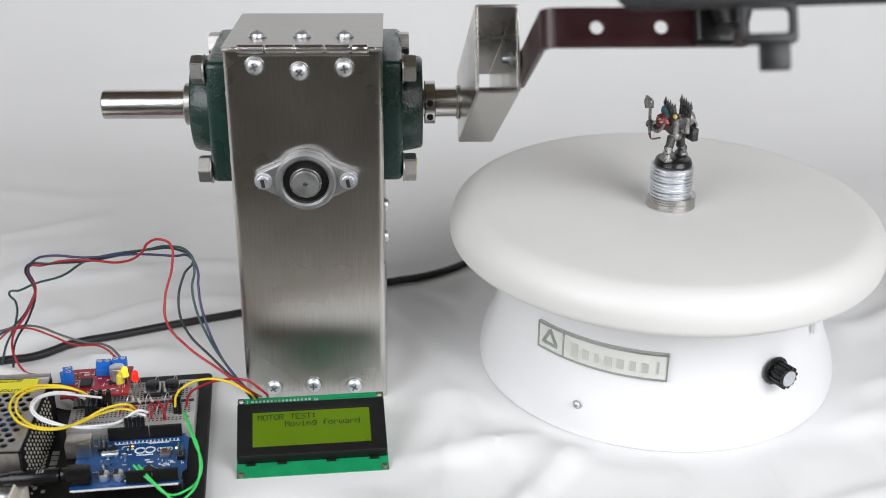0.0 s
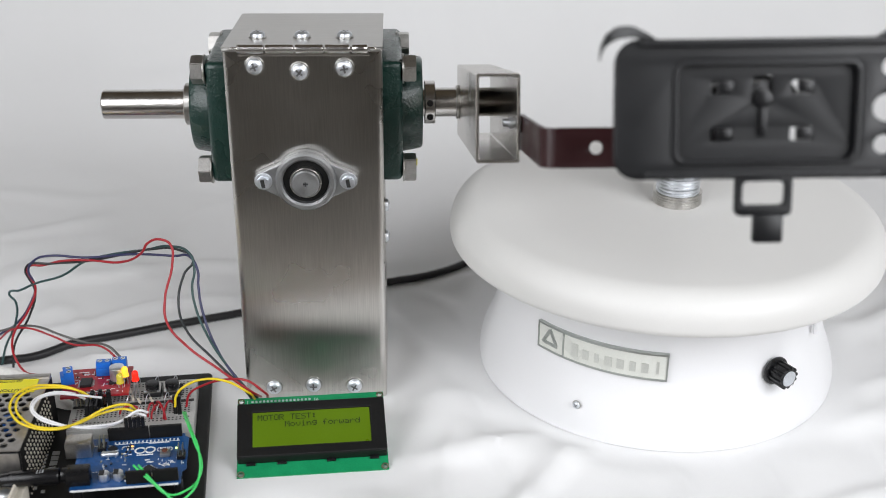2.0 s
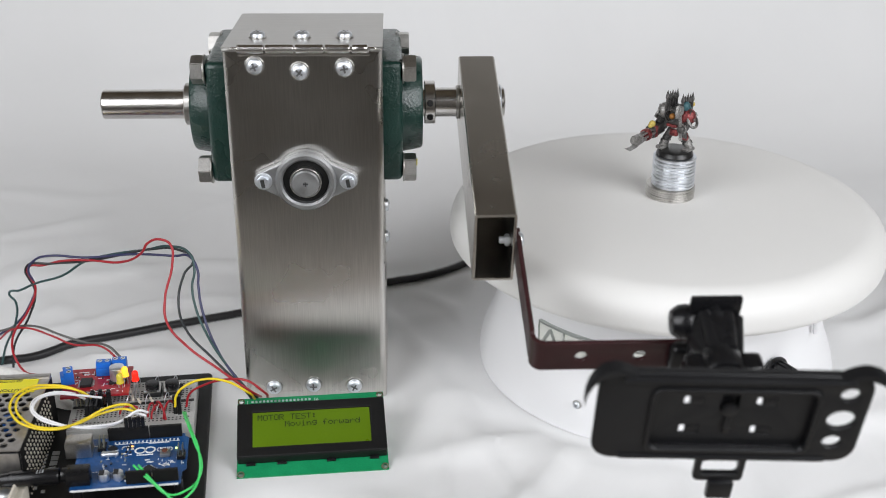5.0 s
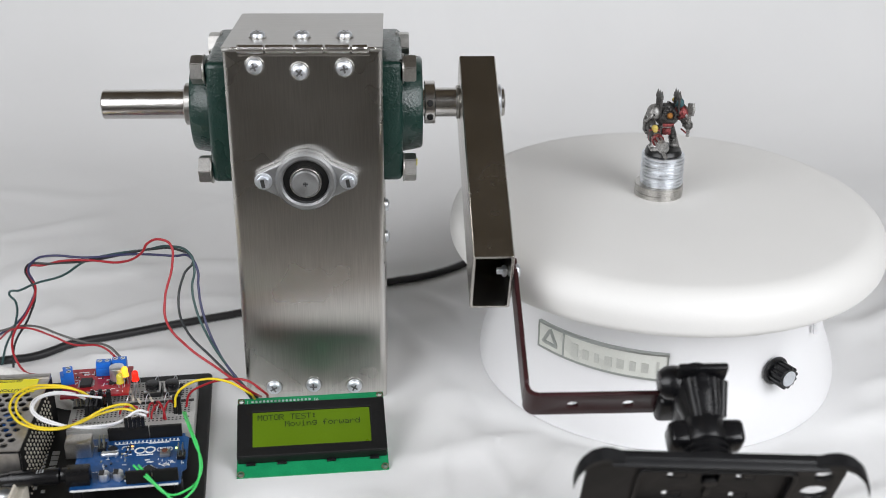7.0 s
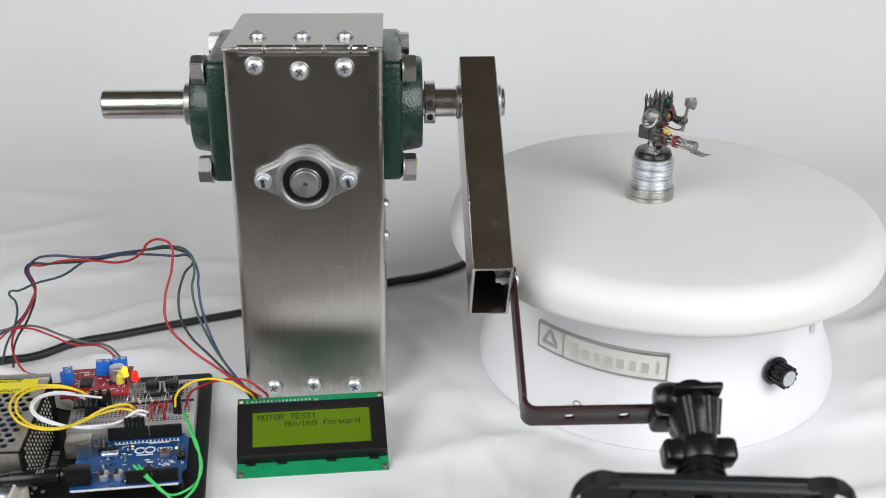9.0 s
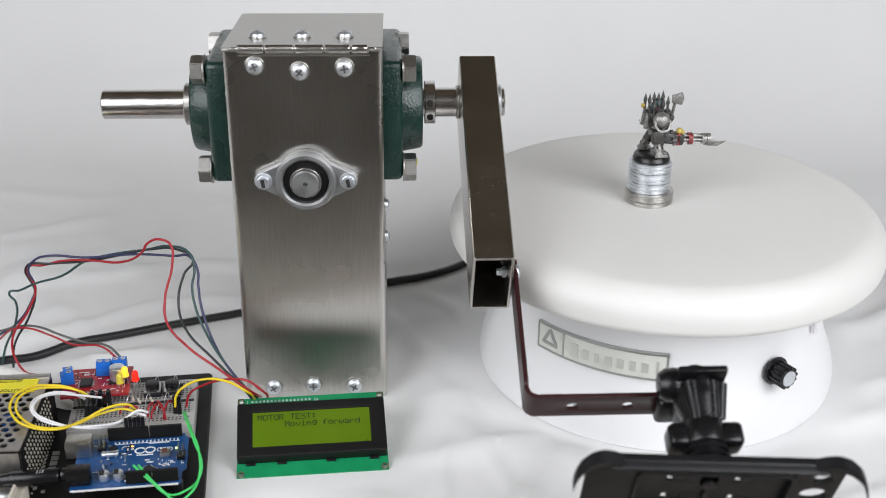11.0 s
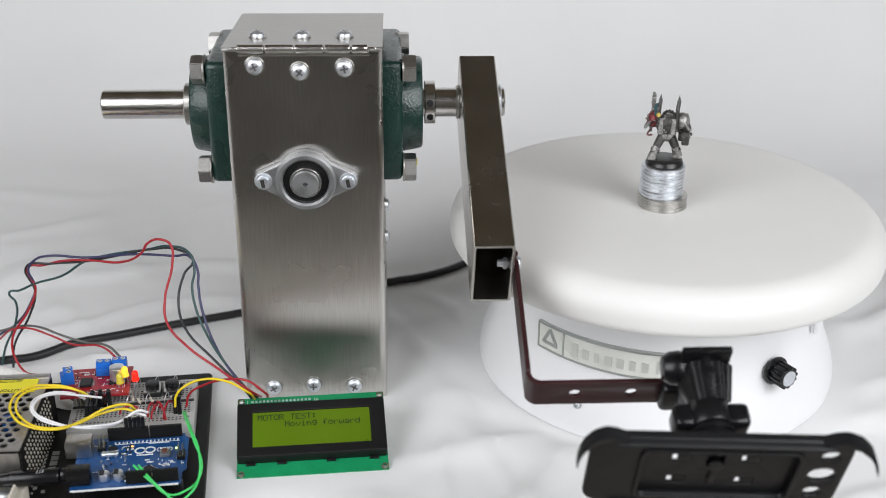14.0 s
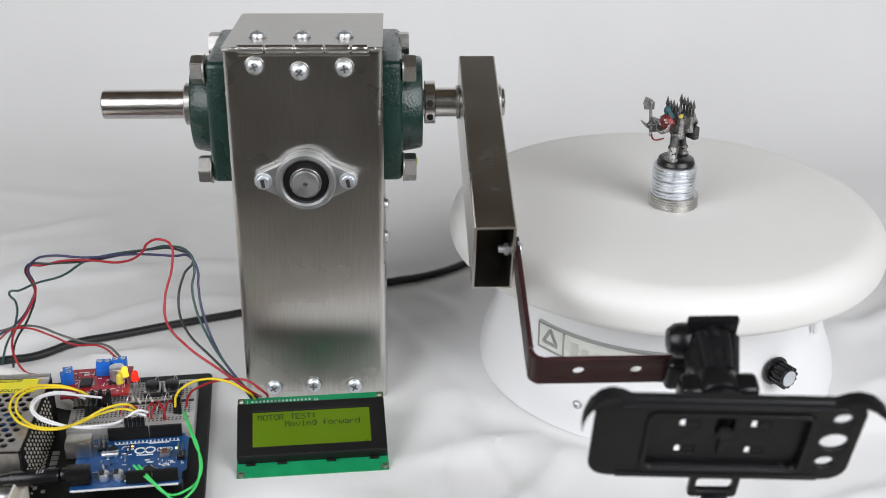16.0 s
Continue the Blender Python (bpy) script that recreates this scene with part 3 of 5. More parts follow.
def holder(t):
    """The shell: a shallow tray with a raised field, slots, lens holes, end hooks and a sprung tab."""
    H = T((0.1180, -0.3130, 0.0130)) @ pose(0, 0, 0, 90 + 1, 0, 0) @ pose(0, 0, 0, 0, -3.4, 0.6)
    hx, hz = 0.0672, 0.0300
    holes = [round_hole(0.0560, 0.0195, 0.0046, 18, 0.0044), round_hole(0.0552, 0.0015, 0.0070, 22, 0.0064), round_hole(0.0540, -0.0150, 0.0046, 18, 0.0044)]
    slots = [round_rect(-0.0235, 0.0080, -0.0135, 0.0140, 0.0008), round_rect(0.0125, 0.0080, 0.0225, 0.0140, 0.0008),
             round_rect(-0.0235, -0.0130, -0.0135, -0.0070, 0.0008), round_rect(0.0125, -0.0130, 0.0225, -0.0070, 0.0008)]
    field = round_rect(-0.0390, -0.0215, 0.0410, 0.0215, 0.0050)
    ho = part("phone_holder", sheet([round_rect(-hx, -hz, hx, hz + 0.0028, 0.0110), field] + holes, 0.0034, 0.0012, H), SHELL, t, "empty black plastic phone holder shell")
    part("holder_back", sheet([round_rect(-0.0396, -0.0221, 0.0416, 0.0221, 0.0052)] + slots + [round_rect(-0.0050, 0.0030, 0.0040, 0.0160, 0.002)], 0.0016, 0.0003, H @ T((0, 0, -0.0022))), SHELL, ho)
    rim = sheet([round_rect(-0.0410, -0.0235, 0.0430, 0.0235, 0.0060), round_rect(-0.0385, -0.0210, 0.0405, 0.0210, 0.0045)], 0.0020, 0.0008, H @ T((0, 0, 0.0022)))
    part("field_rim", rim, SHELL, ho)
    part("release_key", drum(0.0042, 0.0020, 0.0005, 20, H @ T((-0.0005, 0.0060, -0.0012)), box(0.0034, 0.0140, 0.0020, 0.0005, H @ T((-0.0005, -0.0040, -0.0004)))), PLASTIC, ho)
    for sl, dx in ((-0.0185, 1), (0.0175, 1)):
        for z in (0.0110, -0.0100):
            part("slot_tongue", box(0.0070, 0.0056, 0.0022, 0.0004, H @ T((sl + 0.0014, z, -0.0026))), PLASTIC, ho)
    # side walls standing up from the long edges
    part("side_wall", box(0.112, 0.0028, 0.0098, 0.0012, H @ T((0, hz + 0.0010, 0.0008))), SHELL, ho)
    part("side_wall", box(0.106, 0.0026, 0.0034, 0.0010, H @ T((0, -hz + 0.0022, 0.0014))), SHELL, ho)
    # hooks at the two upper corners
    for s in (-1, 1):
        hook = bmesh.new()
        path = [(-0.0190, 0.0285), (-0.0130, 0.0318), (-0.0070, 0.0338), (-0.0006, 0.0334), (0.0046, 0.0304), (0.0072, 0.0262), (0.0080, 0.0218)]
        lift = [0.000, 0.000, 0.001, 0.003, 0.006, 0.009, 0.012]
        thick = [0.0012, 0.0018, 0.0026, 0.0027, 0.0023, 0.0017, 0.0009]
        prev = None
        for (x, y), lz, tk in zip(path, lift, thick):
            cur = [hook.verts.new(H @ Vector((s * (hx + x), y + 0.0026 + a * tk, lz + bz))) for a, bz in ((-1, -0.003), (1, -0.003), (1, 0.0045), (-1, 0.0045))]
            if prev:
                for i in range(4):
                    hook.faces.new((prev[i], prev[(i + 1) % 4], cur[(i + 1) % 4], cur[i]))
            else:
                hook.faces.new(cur)
            prev = cur
        hook.faces.new(prev[::-1])
        bmesh.ops.recalc_face_normals(hook, faces=hook.faces[:])
        bmesh.ops.bevel(hook, geom=hook.edges[:], offset=0.0007, segments=2, affect="EDGES")
        part("hook", hook, SHELL, ho, "curved end hook")
    # sprung tab below
    tab = part("release_tab", sheet([round_rect(-0.0120, -0.0470, 0.0140, -0.0270, 0.0030), round_rect(-0.0085, -0.0420, 0.0105, -0.0310, 0.0025)], 0.0040, 0.0008, H), SHELL, ho, "sprung release tab")
    part("tab_foot", box(0.0135, 0.0130, 0.0050, 0.0012, H @ T((0.0030, -0.0525, 0.0020))), SHELL, tab)


ARM = swing_arm()

# ---- the turntable ----
TX, TY = 0.1573, 0.7858
DISC_Z = 0.1299


def turntable():
    t = thing("turntable", pose(TX, TY, 0), "white motorised display turntable with a speed knob", "turntable")
    prof = [(0, 0), (0.1298, 0), (0.1315, 0.0012), (0.1320, 0.0050), (0.1318, 0.0095), (0.1308, 0.0150), (0.1292, 0.0205), (0.1268, 0.0270), (0.1238, 0.0340),
            (0.1213, 0.0410), (0.1195, 0.0490), (0.1186, 0.0560), (0.1181, 0.0640), (0.1173, 0.0720), (0.1150, 0.0800), (0.1130, 0.0940), (0.1120, 0.0960), (0.0300, 0.0965), (0, 0.0965)]
    base = part("base", lathe(prof, 128, T((0.0036, 0.002, 0))), TABLE_WHITE, t, "glossy white flared round base")
    part("spindle", drum(0.020, 0.010, 0.001, 32, T((0, 0, 0.0935))), DULL, t)
    # nameplate wrapped round the base
    def wrap(a0, a1, z0, z1, r0, r1, bm=None, n=28):
        b = bm or bmesh.new()
        prev = None
        for i in range(n + 1):
            a = radians(a0 + (a1 - a0) * i / n)
            cur = [b.verts.new((0.0048 + r * math.cos(a), r * math.sin(a), z)) for r, z in ((r0, z0), (r1, z0), (r1, z1), (r0, z1))]
            if prev:
                for k in range(4):
                    b.faces.new((prev[k], prev[(k + 1) % 4], cur[(k + 1) % 4], cur[k]))
            else:
                b.faces.new(cur)
            prev = cur
        b.faces.new(prev[::-1])
        bmesh.ops.recalc_face_normals(b, faces=b.faces[:])
        return b
    R = 0.1186
    pl = part("nameplate", wrap(-143.0, -96.9, 0.0500, 0.0685, R - 0.002, R + 0.0007), PLATE, base, "cream and silver nameplate")
    edge = wrap(-143.2, -96.7, 0.0680, 0.0693, R - 0.002, R + 0.0013)
    wrap(-143.2, -96.7, 0.0492, 0.0505, R - 0.002, R + 0.0013, edge)
    for a in (-143.2, -132.3, -97.2):
        wrap(a, a + 0.5, 0.0495, 0.0690, R - 0.002, R + 0.0013, edge, 2)
    part("plate_border", edge, PLATE_MARK, pl)
    # emblem: three bars round an open triangle; the name as plain bars of its letters' size
    def on_plate(a, z, off=0.0009):
        q = radians(a)
        return T((0.0048 + (R + off) * math.cos(q), (R + off) * math.sin(q), z)) @ Matrix.Rotation(q + math.pi / 2, 4, "Z") @ RX90
    o = on_plate(-137.7, 0.0588)
    em = None
    for k in range(3):
        em = box(0.0118, 0.0024, 0.0006, 0, o @ pose(0, 0, 0, rz=120 * k) @ T((0.0008, -0.0036, 0)), em)
    part("emblem", em, PLATE_MARK, pl)
    for k, wdt in enumerate((0.0065, 0.0055, 0.0040, 0.0065, 0.0060, 0.0052, 0.0058, 0.0022)):
        tall = k in (0, 7)
        part("name_bar", box(wdt * 0.8, 0.0092 if tall else 0.0070, 0.0006, 0.0, on_plate(-127.6 + 3.95 * k, 0.0590 if tall else 0.0578)), PLATE_NAME, pl)
    # speed knob
    a = radians(-59.2)
    km = T((0.0048 + 0.1186 * math.cos(a), 0.1186 * math.sin(a), 0.0492)) @ Matrix.Rotation(a, 4, "Z") @ RY90
    kn = part("knob", drum(0.0100, 0.0030, 0.0008, 36, km), PLASTIC, base, "black ribbed knob with a silver cap")
    grip = []
    for i in range(96):
        q = 2 * math.pi * i / 96
        r = 0.0076 + 0.0006 * (1 if math.sin(12 * q) > 0 else -1)
        grip.append((r * math.cos(q), r * math.sin(q)))
    part("grip", sheet([grip], 0.0112, 0.0006, km @ T((0, 0, 0.0081))), PLASTIC, kn)
    part("cap", drum(0.0056, 0.0008, 0.0003, 32, km @ T((0, 0, 0.0134))), ZINC, kn)
    part("pointer", box(0.0022, 0.0008, 0.0012, 0.0002, km @ pose(0, 0, 0, rz=35) @ T((0.0064, 0, 0.0132))), SILK, kn)
    a = radians(-123.4)
    sm = T((0.0048 + 0.1283 * math.cos(a), 0.1283 * math.sin(a), 0.0236)) @ Matrix.Rotation(a, 4, "Z") @ RY90
    screw(base, sm, 0.0026, 30)
    a = radians(-38.0)
    part("grub_screw", box(0.0032, 0.0032, 0.0150, 0.0006, T((0.0048 + 0.1195 * math.cos(a), 0.1195 * math.sin(a), 0.0690))), TABLE_WHITE, base)
    # the disc, which turns
    R2, rr, z = 0.1548, 0.0166, DISC_Z
    low, lr, ur = 0.1005, 0.0060, 0.0190
    prof = [(0, low)]
    for i in range(9):
        q = radians(-90 + 90 * i / 8)
        prof.append((R2 - lr + lr * math.cos(q), low + lr + lr * math.sin(q)))
    for i in range(13):
        q = radians(90 * i / 12)
        prof.append((R2 - ur + ur * math.cos(q), z - ur + ur * math.sin(q)))
    prof += [(0.1, z), (0, z)]
    disc = part("disc", lathe(prof, 160), DISC_WHITE, t, "thick off-white disc with a round edge", T((0.0025, 0, 0)))
    return t, disc


TABLE, DISC = turntable()


# ---- the washers and the figure, riding on the disc ----
def washers():
    t = thing("washer_stack", T((TX, TY, DISC_Z)), "stack of bright zinc washers on wider steel rings", "washer stack")
    rng = random.Random(4)
    z = 0.0
    for i in range(5):
        part("steel_ring", ring(0.0070, 0.0174 - 0.0001 * rng.random(), 0.00172, 0.00035, 64, T((rng.uniform(-2, 2) * 1e-4, rng.uniform(-2, 2) * 1e-4, z))), DULL, t, "wide plain steel ring")
        z += 0.00175
    for i in range(9):
        part("washer", ring(0.0060, 0.0153, 0.00228, 0.0006, 64, T((0.0012 + rng.uniform(-2, 2) * 1e-4, rng.uniform(-2, 2) * 1e-4, z))), ZINC, t, "bright zinc-plated washer")
        z += 0.00250
    return t, z


WASHERS, STACK_Z = washers()


def figure():
    """A small painted figure in plain shapes: armoured body, axe, long gun and a rack of spikes; it faces -y."""
    b = bmesh.new()
    done = [0]

    def ink(slot):
        b.faces.ensure_lookup_table()
        for f in b.faces[done[0]:]:
            f.material_index = slot
        done[0] = len(b.faces)
    METAL, SILVER, RED, ORANGE, BONE, TEAL, BASE = range(7)
    lathe([(0, 0), (0.0128, 0), (0.0132, 0.0008), (0.0122, 0.0036), (0.0116, 0.0040), (0, 0.0040)], 40, None, b)
    ink(BASE)
    # legs, wide apart
    for s in (-1, 1):
        fy = 0.0045 if s > 0 else -0.0030
        box(0.0058, 0.0092, 0.0026, 0.0008, T((0.0084 * s, fy - 0.0010, 0.0053)), b)
        rod((0.0084 * s, fy, 0.0055), (0.0062 * s, fy * 0.6, 0.0132), 0.0034, 0.0027, 10, b)
        ink(SILVER)
        rod((0.0062 * s, fy * 0.6, 0.0128), (0.0030 * s, 0, 0.0200), 0.0029, 0.0032, 10, b)
        ball(0.0027, T((0.0060 * s, fy * 0.6 - 0.0018, 0.0125)), b, 10, 8)
        ink(METAL)
    ball(0.0045, T((0, 0, 0.0203)) @ Matrix.Diagonal((1.1, 0.9, 0.8, 1)), b, 12, 8)
    ink(SILVER)
    box(0.0060, 0.0030, 0.0048, 0.0008, T((0, -0.0036, 0.0175)), b)
    ink(RED)
    # trunk and collar
    ball(0.0088, T((0, -0.0015, 0.0280)) @ Matrix.Diagonal((0.95, 0.80, 0.85, 1)), b, 16, 12)
    box(0.0125, 0.0070, 0.0115, 0.0020, T((0, 0.0038, 0.0300)), b)
    ink(METAL)
    for x in (-0.0042, 0.0042):
        rod((x, 0.0066, 0.0240), (x, 0.0060, 0.0350), 0.0022, 0.0016, 10, b)
    ink(SILVER)
    lathe([(0.0042, 0), (0.0050, 0.0006), (0.0050, 0.0024), (0.0042, 0.0030)], 20, T((0, -0.0074, 0.0308)) @ pose(0, 0, 0, 68), b)
    for k in range(7):
        q = radians(15 + 25 * k)
        ball(0.0009, T((0.0048 * math.cos(q), -0.0098, 0.0304 + 0.0050 * math.sin(q))), b, 8, 6)
    ink(METAL)
    ball(0.0022, T((0.0004, -0.0084, 0.0306)), b, 12, 8)
    ink(ORANGE)
    box(0.0080, 0.0030, 0.0022, 0.0006, T((0, -0.0070, 0.0235)), b)
    ink(RED)
    # shoulders
    ball(0.0061, T((-0.0096, -0.0022, 0.0314)) @ Matrix.Diagonal((0.85, 1, 0.95, 1)), b, 14, 10)
    ink(SILVER)
    ball(0.0061, T((0.0096, -0.0022, 0.0310)) @ Matrix.Diagonal((0.85, 1, 0.95, 1)), b, 14, 10)
    ink(RED)
    lathe([(0.0046, 0), (0.0060, 0.0004), (0.0060, 0.0016), (0.0046, 0.0020)], 18, T((0.0120, -0.0022, 0.0285)) @ pose(0, 0, 0, 0, 60), b)
    lathe([(0.0046, 0), (0.0060, 0.0004), (0.0060, 0.0016), (0.0046, 0.0020)], 18, T((-0.0120, -0.0022, 0.0292)) @ pose(0, 0, 0, 0, -60), b)
    ink(SILVER)
    # arm and axe
    rod((0.0110, -0.0040, 0.0275), (0.0124, -0.0115, 0.0240), 0.0028, 0.0024, 10, b)
    ball(0.0030, T((0.0124, -0.0150, 0.0255)), b, 10, 8)
    ink(METAL)
    rod((0.0124, -0.0115, 0.0240), (0.0124, -0.0158, 0.0258), 0.0026, 0.0024, 10, b)
    rod((0.0124, -0.0145, 0.0175), (0.0118, -0.0180, 0.0415), 0.0012, 0.0011, 8, b)
    ink(SILVER)
    sheet([[(-0.0026, -0.0034), (0.0026, -0.0046), (0.0042, 0), (0.0026, 0.0046), (-0.0026, 0.0034), (-0.0014, 0)]], 0.0020, 0.0004,
          T((0.0118, -0.0198, 0.0395)) @ pose(0, 0, 0, 90, 0, 90 + 180 + 15), b)
    box(0.0030, 0.0052, 0.0058, 0.0006, T((0.0119, -0.0176, 0.0395)), b)
    ink(SILVER)
    cord([(0.0125, -0.0140, 0.0190), (0.0140, -0.0090, 0.0170), (0.0105, -0.0030, 0.0190)], 0.0006, None, b, 2)
    ink(RED)
    # gun on the other arm: casing, barrels, muzzle ring and blade
    rod((-0.0110, -0.0020, 0.0260), (-0.0118, -0.0080, 0.0205), 0.0030, 0.0030, 10, b)
    box(0.0072, 0.0150, 0.0080, 0.0012, T((-0.0112, -0.0105, 0.0190)) @ pose(0, 0, 0, 8), b)
    ink(METAL)
    for k in range(6):
        a = radians(60 * k)
        dx, dz = 0.0027 * math.cos(a), 0.0027 * math.sin(a)
        rod((-0.0108 + dx, -0.0150, 0.0185 + dz), (-0.0095 + dx, -0.0365, 0.0172 + dz), 0.0008, 0.0008, 8, b)
    lathe([(0, 0), (0.0037, 0), (0.0037, 0.0030), (0, 0.0030)], 12, T((-0.0097, -0.0315, 0.0175)) @ RX90, b)
    lathe([(0, 0), (0.0039, 0), (0.0039, 0.0028), (0, 0.0028)], 12, T((-0.0096, -0.0350, 0.0173)) @ RX90, b)
    ink(SILVER)
    lathe([(0, 0), (0.0043, 0), (0.0043, 0.0030), (0, 0.0030)], 12, T((-0.0104, -0.0215, 0.0180)) @ RX90, b)
    box(0.0076, 0.0030, 0.0084, 0.0006, T((-0.0110, -0.0140, 0.0186)), b)
    ink(RED)
    sheet([[(0, -0.0010), (0.0040, -0.0016), (0.0100, -0.0020), (0.0165, 0.0016), (0.0110, 0.0010), (0.0060, 0.0018), (0, 0.0014)]], 0.0012, 0.0003,
          T((-0.0094, -0.0335, 0.0135)) @ pose(0, 0, 0, 90, 0, -90), b)
    ink(SILVER)
    ball(0.0024, T((-0.0112, -0.0150, 0.0240)), b, 10, 8)
    ball(0.0017, T((-0.0112, -0.0172, 0.0230)), b, 8, 6)
    ink(BONE)
    box(0.0050, 0.0085, 0.0095, 0.0010, T((-0.0130, 0.0005, 0.0205)), b)
    ink(METAL)
    # rack of spikes on the back: two posts each side and a row between
    for k in range(10):
        x, y = (-0.0060, 0.0066)[k % 2], -0.0066 + 0.0031 * (k // 2)
        h = 0.0482 - 0.0010 * (k // 2 % 2) - 0.0004 * (k // 2)
        rod((x, y, 0.0300), (x, y, h - 0.0055), 0.0009, 0.0009, 8, b)
        ball(0.0014, T((x, y, h - 0.0056)), b, 8, 6)
        cone(0.0015, 0, 0.0052, 8, T((x, y, h - 0.0052)), b)
    ink(METAL)
    ball(0.0030, T((0.0080, -0.0040, 0.0385)) @ Matrix.Diagonal((0.9, 1.1, 1.2, 1)), b, 10, 8)
    rod((0.0080, -0.0020, 0.0385), (0.0078, 0.0010, 0.0340), 0.0018, 0.0026, 8, b)
    ink(TEAL)
    ball(0.0017, T((0.0064, 0.0072, 0.0372)), b, 8, 6)
    ink(BONE)
    # rivets, plates and cables all over the armour
    rng = random.Random(21)
    spots = ((-0.0098, -0.0022, 0.0312, 0.0056), (0.0098, -0.0022, 0.0308, 0.0056), (0, -0.0015, 0.0280, 0.0080), (0, 0.0045, 0.0300, 0.0066),
             (0.0072, 0.0034, 0.0098, 0.0030), (-0.0072, -0.0022, 0.0098, 0.0030), (-0.0112, -0.0105, 0.0190, 0.0050), (0.0124, -0.0130, 0.0250, 0.0032))
    for slot in (SILVER, BASE, METAL, SILVER):
        for k in range(34):
            cx, cy, cz, r = rng.choice(spots)
            d = Vector((rng.gauss(0, 1), rng.gauss(0, 1), rng.gauss(0, 1))).normalized() * r
            q = T(Vector((cx, cy, cz)) + d) @ d.to_track_quat("Z", "Y").to_matrix().to_4x4() @ pose(0, 0, 0, rz=rng.uniform(0, 180))
            box(rng.uniform(0.0007, 0.0026), rng.uniform(0.0006, 0.0014), rng.uniform(0.0006, 0.0014), 0, q, b)
        ink(slot)
    ob = new("figure", mesh_of("figure", b, FIG_METAL, FIG_SILVER, FIG_RED, FIG_ORANGE, FIG_YELLOW, FIG_TEAL, FIG_BASE))
    return tagged(ob, "small painted metal figure on a round black base", "figurine")


FIGURE = figure()

# ---- the display module, leaning back on the cloth ----
GLYPHS = {
    "M": "10001 11011 10101 10101 10001 10001 10001", "O": "01110 10001 10001 10001 10001 10001 01110",
    "T": "11111 00100 00100 00100 00100 00100 00100", "R": "11110 10001 10001 11110 10100 10010 10001",
    "E": "11111 10000 10000 11110 10000 10000 11111", "S": "01111 10000 10000 01110 00001 00001 11110",
    ":": "00000 01100 01100 00000 01100 01100 00000", "o": "00000 00000 01110 10001 10001 10001 01110",
    "v": "00000 00000 10001 10001 10001 01010 00100", "i": "00100 00000 01100 00100 00100 00100 01110",
    "n": "00000 00000 10110 11001 10001 10001 10001", "g": "00000 01111 10001 10001 01111 00001 01110",
    "f": "00110 01001 01000 11100 01000 01000 01000", "r": "00000 00000 10110 11001 10000 10000 10000",
    "w": "00000 00000 10001 10001 10101 10101 01010", "a": "00000 00000 01110 00001 01111 10001 01111",
    "d": "00001 00001 01101 10011 10001 10001 01111"}


def display():
    # in the module's own frame x runs along its lower edge, y up its face, z out of it
    m = T((-0.0824, 0.6286, 0.0012)) @ Matrix.Rotation(0.1179, 4, "Z") @ Matrix.Rotation(0.4345, 4, "X")
    t = thing("display_module", m, "green backlit character display module with a black frame", "display")
    hol = [round_hole(x, y, 0.0016, 14) for x in (-0.0465, 0.0465) for y in (0.0025, 0.0575)]
    part("circuit_board", sheet([round_rect(-0.049, 0, 0.049, 0.060, 0.0006)] + hol, 0.0016, 0.0001, T((0, 0, -0.0008))), PCB_GREEN, t, "green circuit board")
    for x in (-0.0465, 0.0465):
        for y in (0.0025, 0.0575):
            part("mounting_pad", ring(0.0015, 0.0024, 0.0003, 0.00005, 20, T((x, y, 0))), GOLD, t)
    bz = part("bezel", sheet([round_rect(-0.0485, 0.0098, 0.0485, 0.0502, 0.0012), round_rect(-0.0385, 0.0170, 0.0385, 0.0430, 0.0004)], 0.0092, 0.0009, T((0, 0, 0.0047))), FRAME_BLACK, t, "black pressed metal frame")
    for x in (-0.040, -0.020, 0.012, 0.040):
        part("bezel_clip", box(0.0060, 0.0022, 0.0014, 0.0003, T((x, 0.0092, 0.0009))), PLASTIC, bz)
    part("screen", box(0.0772, 0.0262, 0.0012, 0, T((0, 0.0300, 0.0078))), LCD_GLASS, t, "lit yellow-green screen")
    # characters of 5 by 7 dots, four lines of twenty
    dot, pit, cw, ch = 0.00060, 0.00062, 0.00355, 0.00535
    x0, y0 = -0.0352, 0.0404
    b = bmesh.new()
    for row, col, text in ((0, 0, "MOTOR TEST:"), (1, 5, "Moving forward")):
        for k, c in enumerate(text):
            if c == " ":
                continue
            for r, bits in enumerate(GLYPHS[c].split()):
                for q, bit in enumerate(bits):
                    if bit == "1":
                        x, y = x0 + (col + k) * cw + q * pit, y0 - row * ch - r * pit
                        v = [b.verts.new((x + dx, y + dy, 0.0086)) for dx, dy in ((0, 0), (dot, 0), (dot, dot), (0, dot))]
                        b.faces.new(v)
    part("characters", b, LCD_INK, t, "dark dot-matrix characters")
    pins = part("pin_header", box(0.0420, 0.0026, 0.0024, 0.0003, T((-0.0200, 0.0568, -0.0028))), PLASTIC, t)
    for k in range(16):
        part("solder_pad", drum(0.0009, 0.0007, 0.0003, 10, T((-0.0390 + 0.00254 * k, 0.0568, 0))), ZINC, t)
    le = words("1", 0.0034, 0.0002, T((-0.0432, 0.0555, 0.0001)))
    part("print", words("16", 0.0034, 0.0002, T((0.0018, 0.0555, 0.0001)), le), SILK, t, "white printed numbers")
    # rear prop: the board stands on its own driver circuits
    part("rear_prop", box(0.012, 0.0060, 0.0210, 0.0015, T((0.0, 0.0480, -0.0122))), PCB_GREEN, t)
    return t


display()

# ---- electronics on a black plate ----
BENCH = T((-0.224, 0.581, 0)) @ Matrix.Rotation(radians(8.3), 4, "Z")


